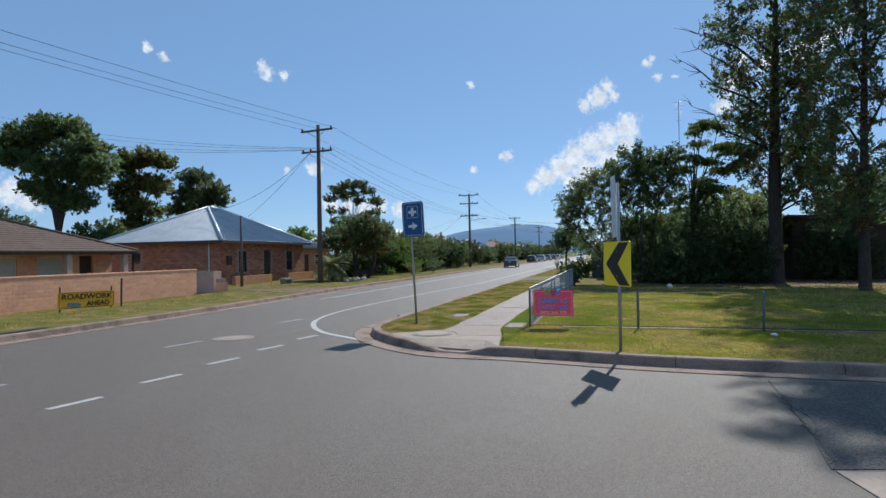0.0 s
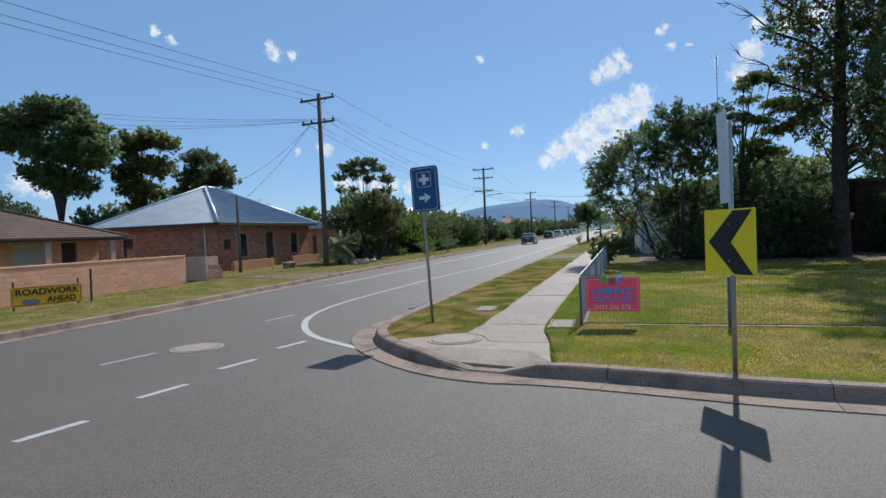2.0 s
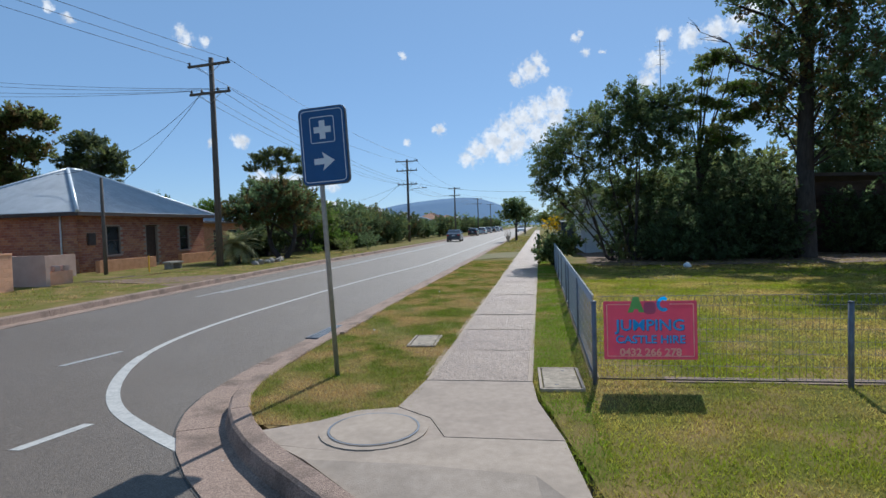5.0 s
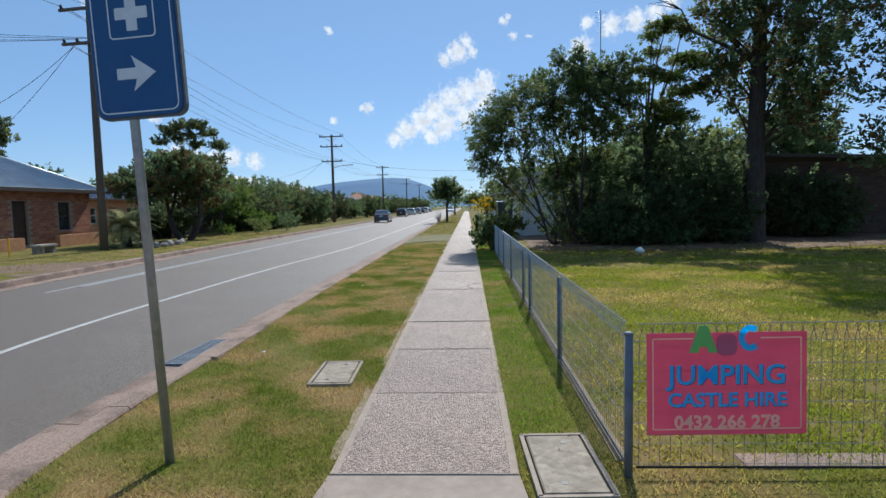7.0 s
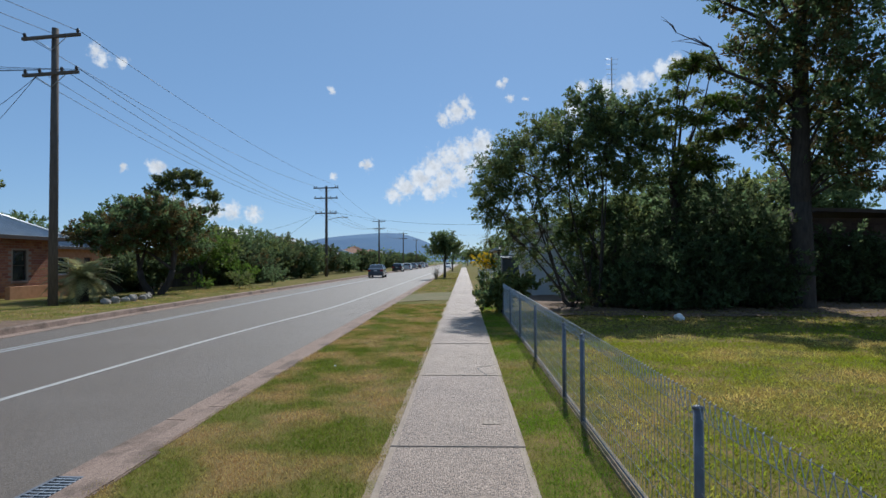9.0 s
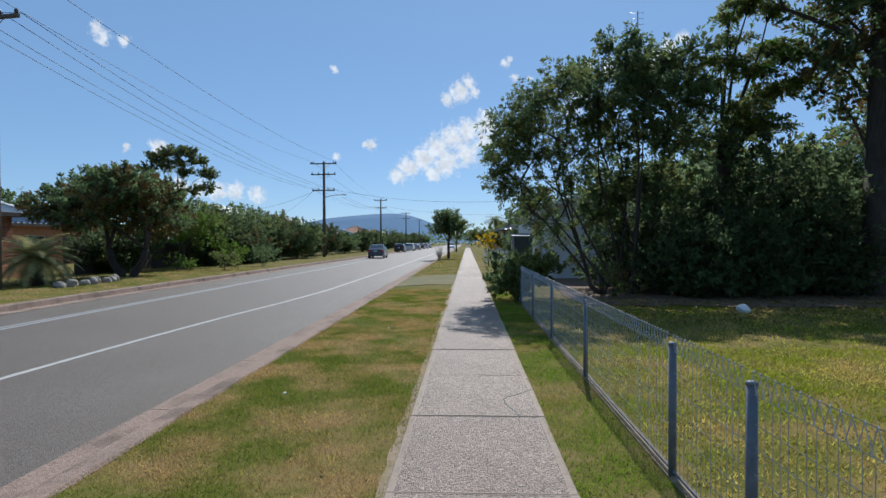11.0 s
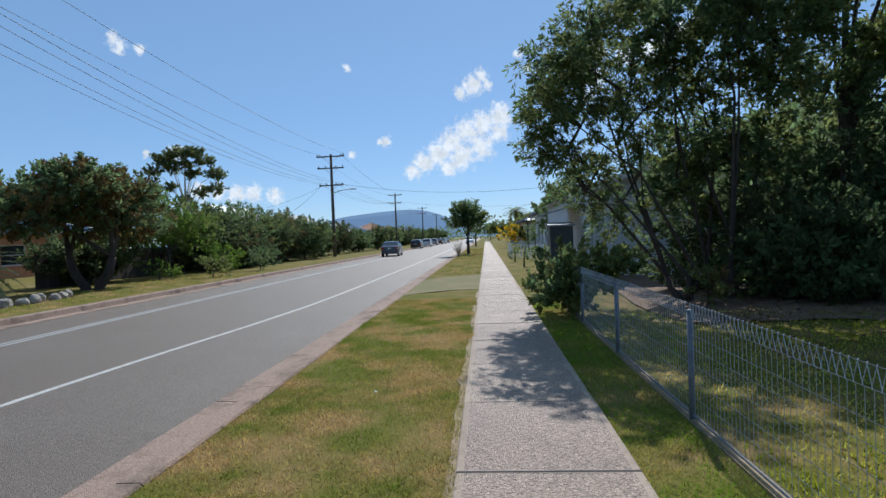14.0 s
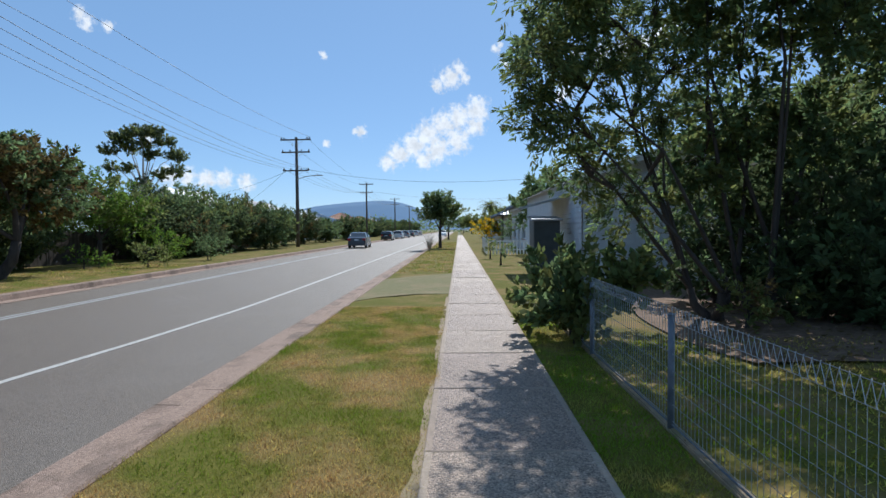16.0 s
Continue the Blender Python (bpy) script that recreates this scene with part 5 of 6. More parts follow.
def tree(name, x, y, blobs, leaf_mat, label, category="tree", trunk_r=.2, fork=1.5, size=.16, clumps=60, per=40, seed=1, bark=None,
         twig=1.0, second=None, share=.0, group="", stems=1, lean=(0, 0), droop=0.0, aspect=2.2, bare=0, z=-.02, clump=.28, kind="", riser=True, gaps=-.12, leader=0.0):
    """A tree from its base: trunk, limbs out to every mass of the crown, twigs, and leaves in clumps on their outsides.
    blobs: masses of the crown (dx, dy, z, radius across, radius upright)."""
    bark = bark or M_BARK
    rng = np.random.default_rng(seed)
    t = thing(name, (x, y, z), label, category, group, kind)
    bm = bmesh.new()
    cents, cents2, ways, ways2 = [], [], [], []
    top = max(b[2] for b in blobs)
    forks = []
    for s in range(stems):
        ang = 2 * math.pi * s / stems + seed
        o = Vector((math.cos(ang), math.sin(ang), 0)) * (trunk_r * 1.6 if stems > 1 else 0)
        f = Vector((lean[0] * fork + o.x * 3, lean[1] * fork + o.y * 3, fork))
        tube(bm, [o + Vector((0, 0, -.15)), o + Vector((0, 0, .12)), o * 1.4 + (f - o) * .5, f], [trunk_r * 1.5, trunk_r * 1.12, trunk_r, trunk_r * .85], 9)
        forks.append(f)
    if leader:
        f = forks[0]
        tube(bm, [f + Vector((0, 0, -.05)), f.lerp(Vector((.25, .1, leader)), .5), Vector((.3, .1, leader))], [trunk_r * .85, trunk_r * .6, trunk_r * .25], 9, False)
    trunk = part("trunk", bm, bark, t)
    bl = bmesh.new()
    mids = []
    for i, (dx, dy, bz, rr, rz) in enumerate(blobs):
        f = forks[min(range(len(forks)), key=lambda q: (forks[q] - Vector((dx, dy, forks[q].z))).length)] if i >= stems else forks[i]
        c = Vector((dx, dy, bz))
        start = f.copy()
        if riser and bz > fork + 2.5:
            start = Vector((f.x + dx * .12, f.y + dy * .12, min(bz - 1.2, fork + (bz - fork) * .35)))
            if leader:
                start = Vector((.15, .05, max(fork, min(bz - 1.7, leader))))
            else:
                tube(bl, [f, start], [trunk_r * .7, trunk_r * .5], 7, False)
        if not riser and i >= 6:
            start = min(mids, key=lambda q: (q - c).length if q.z < c.z else 99).copy()
        reach = (c - start).length
        mid = start.lerp(c, .55) + Vector((rng.normal(0, .04 * reach), rng.normal(0, .04 * reach), (.12 if riser else .02) * reach))
        mids.append(mid)
        r0 = min(trunk_r * .6, .025 + .03 * rr + .004 * reach)
        tube(bl, [start, start.lerp(mid, .5), mid, c], [r0, r0 * .75, r0 * .5, r0 * .22], 6, False)
        n = max(7, int(clumps * rr * rr / 2.0))
        for k in range(n):
            d = rng.normal(0, 1, 3)
            d /= np.linalg.norm(d)
            q = rng.random() ** .38
            p = np.array([dx + d[0] * rr * q, dy + d[1] * rr * q, bz + d[2] * rz * q])
            if noise.noise(Vector(p) * (.55 / clump) + Vector((seed * 3.7, 0, 0))) < gaps:
                continue
            w = np.array([d[0], d[1], d[2] * .6 + .45]) + rng.normal(0, .35, 3)
            w /= np.linalg.norm(w)
            if p[2] < .15:
                p[2] = .15 + rng.random() * .3
            other = second is not None and rng.random() < share
            (cents2 if other else cents).append(p)
            (ways2 if other else ways).append(w)
            if k % 3 == 0 and twig:
                m2 = c.lerp(Vector(p), .5) + Vector((0, 0, .1 * rr))
                tube(bl, [c.lerp(mid, .35), m2, Vector(p)], [r0 * .2 * twig, r0 * .13 * twig, .006], 4, False)
    for k in range(bare):
        a = rng.random() * 6.28
        f = Vector((blobs[0][0], blobs[0][1], blobs[0][2]))
        p = f
        pts = [p]
        for j in range(4):
            p = p + Vector((math.cos(a), math.sin(a), .5)) * .7 + Vector(rng.normal(0, .25, 3))
            pts.append(p)
        tube(bl, pts, [.05, .035, .025, .015, .006], 5, False)
    part("branching", bl, bark, trunk)
    lv = leaf_sprigs(cents, ways, clump * 2.3, per, size, rng, droop, aspect)
    crown = tris("crown", lv, 4, leaf_mat, t)
    crown["kind"] = "stuff"
    if cents2:
        lv = leaf_sprigs(cents2, ways2, clump * 2.3, per, size, rng, droop, aspect)
        c2 = tris("crown", lv, 4, second, t)
        c2["kind"] = "stuff"
    return t


# tall dark tree on the lawn, with bare branches at its street side
TALL_LOW = [(-1.14, .5, 8.17, 1.07, 1.0), (-1.3, .44, 6.9, .88, .85), (-1.94, 0, 8.63, .67, .65), (-.54, -.4, 8.45, 1.1, 1.1), (.44, -.9, 8.39, 1.26, 1.2), (1.95, -.2, 8.13, 1.24, 1.2), (2.68, -.1, 7.5, .71, .7), (1.02, -.9, 6.85, 1.26, 1.2), (2.19, -.6, 6.33, .86, .86), (1.29, .85, 6.1, 1.1, 1.1), (2.18, .3, 5.66, 1.2, 1.1), (1.09, -.4, 4.63, .93, .8), (2.41, -.1, 4.71, .87, .8), (.29, .6, 4.72, .77, .7), (-.81, .5, 5.78, .76, .7), (.67, .56, 7.24, 1.05, 1.0), (-.83, -.15, 6.68, .83, .8)]
TALL_HIGH = [(-1.9, .1, 13.6, 1.5, 1.5), (-1.8, -.2, 11.1, 1.35, 1.3), (-1.0, -.2, 9.6, 1.2, 1.1), (.8, 0, 10.6, 1.7, 1.5), (2.4, .6, 11.0, 1.8, 1.6), (.4, .3, 13.2, 1.9, 1.6), (2.6, 0, 14.0, 1.8, 1.6), (-.6, 0, 16.2, 2.2, 1.7), (2.0, -.3, 17.0, 2.2, 1.8), (-1.0, 0, 19.0, 2.2, 1.8), (.6, 0, 20.0, 2.6, 1.9), (3.2, .4, 20.6, 2.3, 1.7), (0, 0, 23.0, 2.2, 1.7), (1.8, 0, 24.2, 2.2, 1.6), (-1.2, 0, 25.5, 1.4, 1.0), (-1.4, -.6, 23.5, 1.3, 1.0)]
tree("tall_tree", 12.1, 32.1, TALL_LOW + TALL_HIGH, M_LEAF, "tall dark tree with a thick trunk and russet leaf clumps", trunk_r=.38, fork=3.6, size=.19, clumps=108, per=26, seed=11, second=M_LEAF_BROWN, share=.28, clump=.26, twig=.8, gaps=-.22, leader=15.0)
NEAR_TALL = [(-.8, 0, 3.2, 1.2, .9), (.9, -.2, 3.5, 1.3, .9), (-.6, 0, 5.0, 1.5, 1.3), (1.0, .2, 5.6, 1.6, 1.3), (-.9, .2, 7.4, 1.6, 1.4), (.8, -.2, 8.2, 1.9, 1.5), (-.6, 0, 10.2, 1.9, 1.5), (1.4, 0, 11.2, 2.0, 1.5), (-.4, .2, 13.0, 2.1, 1.5), (.6, 0, 15.4, 2.2, 1.6), (-1.6, 0, 16.4, 1.8, 1.3), (.4, 0, 18.2, 1.8, 1.3)]
tree("tall_tree", 13.9, 26.2, NEAR_TALL, M_LEAF, "tall leafy dark tree on the lawn near the side road", trunk_r=.22, fork=2.2, size=.17, clumps=85, per=26, seed=14, second=M_LEAF_BROWN, share=.3, clump=.26, twig=.8, gaps=-.2, leader=13.0)
# dead limbs reaching out of the tall tree
dead = bmesh.new()
rr_ = np.random.default_rng(5)
for k, (dx, dz) in enumerate(((-2.2, 12.4), (-2.6, 11.5), (-1.8, 13.2), (-2.4, 9.2))):
    base = Vector((11.6, 32.0, dz - 2.2))
    tip = Vector((12.1 + dx - 1.6, 32 + rr_.normal(0, .5), dz + .4))
    pts = [base.lerp(tip, s) + Vector(rr_.normal(0, .16, 3)) for s in (0, .25, .5, .75, 1)]
    tube(dead, pts, [.09, .07, .05, .03, .01], 6, False)
    for j in range(9):
        a = pts[2 + j % 3]
        b = a + Vector((-.5 + rr_.normal(0, .4), rr_.normal(0, .4), .4 + rr_.normal(0, .4)))
        tube(dead, [a, a.lerp(b, .5) + Vector(rr_.normal(0, .1, 3)), b], [.022, .016, .005], 4, False)
tagged(part("dead_branch", dead, M_BARK), "bare crooked dead branches reaching from the tall tree", "branch")
# feathery tree between
tree("feathery_tree", 8.3, 33.4, [(.66, -.54, 8.78, .84, .2), (1.38, -.2, 8.61, .54, .16), (1.78, .4, 7.64, .86, .19), (.42, .1, 7.88, .56, .17), (-.19, -.4, 7.02, .62, .2), (2.07, -.1, 7.26, .64, .17), (-.38, 0, 6.42, .66, .23), (.52, -.37, 5.63, .7, .23), (1.6, .3, 6.27, .8, .23), (.72, -.4, 6.76, .7, .18), (2.22, -.1, 6.48, .64, .2), (.24, 0, 8.5, .46, .15), (1.2, 0, 5.2, .9, .3)],
     M_LEAF_OLIVE, "slender feathery-leaved tree with layered foliage", trunk_r=.10, fork=2.6, size=.13, clumps=300, per=28, seed=12, clump=.17, second=M_LEAF_BRIGHT, share=.3, aspect=2.8, droop=.5, gaps=-.3)
# spreading shrub trees whose stems lean out over the fence
tree("spreading_tree", 4.4, 32.3, [(-2.76, 0, 4.35, .72, .68), (-1.8, .5, 5.54, .7, .66), (-2.42, -.44, 3.35, .7, .67), (-1.18, .55, 4.73, .7, .7), (-2.95, -.16, 3.4, .5, .48), (-.88, -.1, 3.4, .6, .5), (-2.08, .36, 2.6, .6, .55), (-.92, .05, 5.3, .56, .54), (-3.1, -.32, 3.9, .42, .4), (-2.2, -.7, 4.9, .6, .55), (-1.9, -.5, 4.1, .6, .5), (-2.4, .5, 5.0, .55, .5), (-1.3, .3, 2.0, .7, .6), (-.6, .1, 4.2, .7, .6), (-1.6, .2, 3.0, .6, .5), (-2.7, -1.4, 4.8, .75, .5), (-2.0, -1.5, 5.5, .75, .5), (-2.9, -1.2, 4.1, .6, .5), (-1.3, -1.3, 6.0, .85, .6)],
     M_LEAF_OLIVE, "spreading shrub tree with leaning stems and drooping fine leaves", trunk_r=.075, fork=.55, size=.115, clumps=360, per=28, seed=13, stems=3, clump=.15, second=M_LEAF, share=.5, twig=.9, droop=.45, aspect=3.2, riser=False, gaps=-.2)
tree("round_tree", 5.5, 32.9, [(-1.15, -.36, 5.98, .9, .86), (-.22, -.26, 6.95, .8, .77), (-1.44, .3, 6.75, .58, .55), (.16, -.6, 5.9, .9, .86), (-.46, .15, 4.9, .85, .8), (1.44, .3, 6.95, .8, .75), (1.56, -.4, 5.74, .8, .77), (.76, -.6, 4.7, .85, .8), (-.81, -.16, 7.5, .42, .42), (.01, .1, 7.75, .4, .39), (.77, .1, 7.07, .66, .6), (1.99, -.2, 7.4, .38, .34), (-1.27, -.1, 5.1, .6, .55), (.4, .6, 6.4, .8, .7), (-.3, .4, 3.6, 1.0, .8), (.9, .3, 3.4, 1.0, .8), (-.9, .5, 2.6, .9, .8), (2.3, .2, 4.8, .9, .8)],
     M_LEAF, "dark round-crowned shrub tree with many stems", trunk_r=.085, fork=.7, size=.135, clumps=360, per=28, seed=15, stems=3, clump=.17, second=M_LEAF_OLIVE, share=.35, twig=.8, droop=.15, aspect=2.5, riser=False, gaps=-.2)
# dense dark shrubs under the trees
for k, (dx, dy, rr, h) in enumerate(((8.6, 33.6, 1.34, 3.4), (9.6, 32.7, 1.2, 3.4), (11.0, 33.6, 1.3, 3.3), (11.0, 32.2, 1.0, 2.5), (6.5, 33.0, 1.2, 2.2), (8.8, 32.3, 1.3, 1.8), (10.4, 33.0, 1.4, 1.6), (7.1, 32.0, 1.2, 1.5), (15.3, 34.9, 1.1, 2.2), (16.6, 34.9, 1.1, 2.0), (5.6, 34.6, 1.2, 2.2))):
    tree("dense_shrub", dx, dy, [(0, 0, h, rr, h * .45), (rr * .5, -.2, h * .6, rr * .9, h * .5), (-rr * .5, -.1, h * .55, rr * .9, h * .5), (0, -.3, h * .28, rr, h * .3)], M_HEDGE, "dense dark evergreen shrub under the trees", "shrub", trunk_r=.07, fork=.5, size=.16, clumps=120, per=24, seed=20 + k, stems=3, clump=.2, second=M_LEAF, share=.25, group="dense shrubs", gaps=-.4)
tree("orange_shrub", 4.6, 31.6, [(0, 0, .55, .5, .45), (.5, 0, .5, .4, .35)], M_LEAF_OLIVE, "low olive shrub with russet leaves by the lawn", "shrub", trunk_r=.03, fork=.2, size=.10, clumps=190, per=30, seed=31, second=M_LEAF_BROWN, share=.35, clump=.12)
# leafy bush growing through the end of the fence
tree("fence_bush", 1.85, 30.6, [(-.25, .0, .75, .62, .62), (.25, .4, .85, .62, .5), (-.35, .6, .5, .55, .45), (.55, -.1, .95, .45, .3), (-.1, -.35, .55, .5, .45), (.9, .2, 1.0, .35, .22)], M_LEAF_OLIVE, "leafy green bush growing through the wire fence", "bush", trunk_r=.03, fork=.25, size=.13, clumps=330, per=24, seed=33, stems=3, clump=.13, second=M_LEAF, share=.4, aspect=1.5)
# farther along the footpath
tree("rose_bush", 2.05, 47.5, [(0, 0, .75, .5, .4), (.3, .3, .6, .4, .3)], M_LEAF, "dark rose bush on a bare stem by the path", "bush", trunk_r=.04, fork=.4, size=.14, clumps=120, per=16, seed=34, clump=.16)
tree("rose_bush", 1.9, 53, [(0, 0, .8, .5, .4)], M_LEAF_OLIVE, "small bush by the white fence", "bush", trunk_r=.04, fork=.4, size=.14, clumps=120, per=16, seed=35, clump=.16)
tree("yellow_bush", 3.2, 88, [(0, 0, 1.7, 1.7, 1.1), (1.2, 0, 1.5, 1.2, .9)], M_FLOWER, "shrub covered in yellow flowers", "bush", trunk_r=.08, fork=.5, size=.26, clumps=60, per=24, seed=36, second=M_LEAF_OLIVE, share=.45)
tree("clipped_bush", 5.2, 78, [(0, 0, 1.6, 1.1, 1.4)], M_LEAF, "rounded dark green garden bush", "bush", trunk_r=.08, fork=.4, size=.2, clumps=90, per=20, seed=37)
tree("street_tree", -1.3, 70, [(0, 0, 3.3, 1.5, 1.2), (.9, 0, 3.0, 1.2, 1.0), (-.9, .3, 3.0, 1.2, .9), (0, .3, 4.1, 1.2, .7)], M_LEAF, "round-crowned street tree on the verge", trunk_r=.13, fork=1.5, size=.2, clumps=110, per=40, seed=38, second=M_LEAF_OLIVE, share=.3)
tree("verge_tree", -1.3, 108, [(0, 0, 3.3, 1.7, 1.4), (.8, 0, 2.8, 1.3, 1.0)], M_LEAF, "round-crowned street tree on the verge", trunk_r=.13, fork=1.5, size=.24, clumps=45, per=30, seed=39)
twigs = bmesh.new()
rg = np.random.default_rng(8)
for k in range(44):
    a = rg.random() * 6.28
    e = Vector((math.cos(a) * rg.uniform(.2, .6), math.sin(a) * rg.uniform(.2, .6), rg.uniform(.6, 1.5)))
    tube(twigs, [(0, 0, 0), e * .5 + Vector((0, 0, .15)), e], [.016, .011, .004], 4, False)
for tw in (tagged(part("bare_shrub", twigs, M_DRYFROND), "pale leafless shrub on the verge", "shrub"),):
    tw.location = (-1.85, 63.5, 0)


def palm(x, y, h, n, L, mat, label, seed, trunk=.16, z=0.0, up=.9):
    t = thing("palm", (x, y, z), label, "palm")
    rng = np.random.default_rng(seed)
    part("trunk", tube_bm([(0, 0, -.1), (.02, 0, h * .5), (0, 0, h)], [trunk * 1.2, trunk, trunk * .9], 10), M_BARK, t)
    for k in range(n):
        a = 2.4 * k
        el = up - 1.5 * (k / n)
        d = Vector((math.cos(a), math.sin(a), 0))
        pts, p, ang = [], Vector((0, 0, h)), el
        for j in range(9):
            pts.append(p.copy())
            p = p + (d * math.cos(ang) + Vector((0, 0, math.sin(ang)))) * (L / 8)
            ang -= .17
        v, f = [], []
        side = d.cross(Vector((0, 0, 1)))
        for j in range(34):
            s = .12 + .88 * j / 33
            q = s * 8
            i = min(int(q), 7)
            c = pts[i].lerp(pts[i + 1], q - i)
            fw = (pts[i + 1] - pts[i]).normalized()
            ll = L * .24 * math.sin(math.pi * min(1, .15 + s * .85)) + .05
            for sg in (-1, 1):
                tip = c + side * sg * ll * .8 + fw * ll * .45 + Vector((0, 0, -.10 * ll + rng.normal(0, .02)))
                i0 = len(v)
                wv = fw * (.012 * L)
                v += [tuple(c - wv), tuple(c + wv), tuple(tip)]
                f.append((i0, i0 + 1, i0 + 2))
        fr = pyd("frond", v, f, mat, t)
        part("rib", tube_bm(pts, [.012 * L, .011 * L, .01 * L, .008 * L, .007 * L, .006 * L, .004 * L, .003 * L, .001 * L], 4), mat, fr)
    return t


palm(-15.7, 36.2, .95, 46, 1.75, M_FROND, "stout cycad palm with arching yellow-green fronds beside the pole", 3, .22, up=1.25)
palm(5.5, 118, 5.5, 26, 2.6, M_LEAF_OLIVE, "tall feathery palm in a distant garden", 4, .16)
palm(8.5, 128, 5.0, 26, 2.6, M_LEAF_OLIVE, "tall feathery palm in a distant garden", 6, .16)

# across the street
tree("crepe_myrtle", -15.4, 41.5, [(0, 0, 3.4, 1.9, 1.4), (-1.0, -2.4, 3.2, 1.7, 1.1), (.2, 2.4, 3.1, 1.8, 1.3), (-1.4, .3, 4.1, 1.6, 1.0), (.7, -1.2, 4.2, 1.4, .8), (.5, 1.6, 4.1, 1.3, .75)],
     M_LEAF, "broad street tree with olive and russet leaves", trunk_r=.17, fork=1.3, size=.17, clumps=150, per=40, seed=41, stems=2, second=M_LEAF_BROWN, share=.45, clump=.22, gaps=-.3)
tree("bright_shrub_tree", -16.8, 49.5, [(0, 0, 3.2, 1.6, 1.3), (.4, 1.6, 2.5, 1.5, 1.2), (-.4, -1.2, 2.6, 1.5, 1.1)], M_LEAF_BRIGHT, "yellow-green leafy small tree in the hedge", trunk_r=.1, fork=1.2, size=.17, clumps=110, per=40, seed=42, second=M_LEAF_OLIVE, share=.4)
HEDGE = [(-17.5, 54, 4.4), (-16.6, 57.5, 2.8), (-17.5, 60, 4.6), (-16.8, 64, 4.2), (-17.2, 68, 4.4), (-16.6, 72, 4.0), (-17.4, 80, 3.9), (-17.6, 88, 3.9), (-17.2, 97, 3.0), (-16.4, 107, 3.6), (-17.6, 117, 3.2), (-19, 130, 4.0), (-18, 145, 3.6), (-19, 160, 4.2), (-19, 180, 4.4), (-18, 200, 4.4), (-19, 225, 5), (-18, 250, 5), (-18.5, 45.5, 2.6)]
for k, (hx, hy, h) in enumerate(HEDGE):
    r = 1.7 + .3 * ((k * 7) % 3) + (.8 if hy > 120 else 0)
    tree("hedge_tree", hx, hy, [(0, 0, h * .62, r, h * .38), (.3, r * .9, h * .5, r * .8, h * .34), (-.2, -r * .9, h * .52, r * .8, h * .34), (0, 0, h * .3, r * .9, h * .3)], (M_HEDGE, M_HEDGE, M_LEAF)[k % 3], "dark leafy tree in the roadside hedge", gaps=-.4, trunk_r=.1, fork=.6, size=.19 if hy < 90 else .3, clumps=90 if hy < 90 else 40, per=32 if hy < 90 else 26, seed=50 + k, second=M_LEAF_OLIVE if k % 3 != 1 else M_LEAF_BROWN, share=.2, group="hedge trees")
for k, (hx, hy, h, mt) in enumerate(((-13.4, 47.5, 1.1, M_LEAF_OLIVE), (-15.8, 46.8, .9, M_LEAF_BRIGHT), (-15.2, 52.5, 1.6, M_LEAF_BRIGHT), (-13.2, 53, 1.4, M_LEAF))):
    tree("low_shrub", hx, hy, [(0, 0, h * .6, h * .7, h * .5), (.2, .6, h * .5, h * .6, h * .4)], mt, "low leafy shrub on the far verge", "shrub", trunk_r=.03, fork=.2, size=.14, clumps=90, per=22, seed=80 + k, clump=.18)
# background trees
EUCALYPT = [(-4.6, .2, 19.8, 3.7, 1.6), (.1, .6, 20.5, 3.8, 1.5), (4.4, .4, 17.4, 3.2, 1.6), (-6.0, -.4, 16.6, 3.4, 1.7), (-.4, -.3, 15.0, 3.7, 1.8), (4.1, .6, 14.1, 3.6, 1.8), (8.2, -.5, 14.9, 2.1, 1.1), (-.8, .4, 11.2, 3.2, 1.7), (2.8, .3, 10.2, 2.5, 1.4), (-9.2, 0, 18.9, 2.8, 1.4), (-4.2, -.2, 12.5, 2.4, 1.1)]
PINE = [(.9, -.2, 17.5, 3.3, 1.2), (4.3, .4, 16.7, 2.1, 1.0), (-2.2, -.2, 16.6, 2.2, 1.2), (-.8, .3, 14.0, 2.7, 1.5), (2.9, .4, 13.1, 2.5, 1.3), (-1.3, -.1, 10.4, 2.5, 1.5), (1.9, 0, 9.4, 2.3, 1.2), (-3.4, 0, 12.5, 1.8, 1.2), (0, 0, 7.6, 2.0, 1.0)]
OPEN_GUM = [(-2.1, .4, 15.7, 2.7, 1.2), (2.1, -.2, 13.5, 2.4, 1.2), (-3.9, .1, 12.8, 2.7, 1.3), (-.4, .3, 11.4, 2.8, 1.2), (3.8, .1, 11.5, 1.4, .8), (-5.4, .4, 10.3, 2.5, 1.2), (1.0, 0, 9.0, 2.4, 1.2)]
for k, (hx, hy, crown_, mt, sec, words) in enumerate(((-70, 60, EUCALYPT, M_LEAF, M_LEAF_OLIVE, "large dark eucalypt rising behind the houses"), (-66, 70, PINE, M_LEAF_OLIVE, M_LEAF_BROWN, "tall olive tree with tiered limbs behind the houses"), (-62, 80, OPEN_GUM, M_LEAF_GUM, M_LEAF_OLIVE, "open grey-green gum behind the brick cottage"))):
    tree("background_tree", hx, hy, crown_, mt, words, trunk_r=.38, fork=5.0, size=.5, clumps=34, per=32, seed=110 + k, clump=.6, twig=.5, group="background trees", second=sec, share=.3, gaps=-.18)
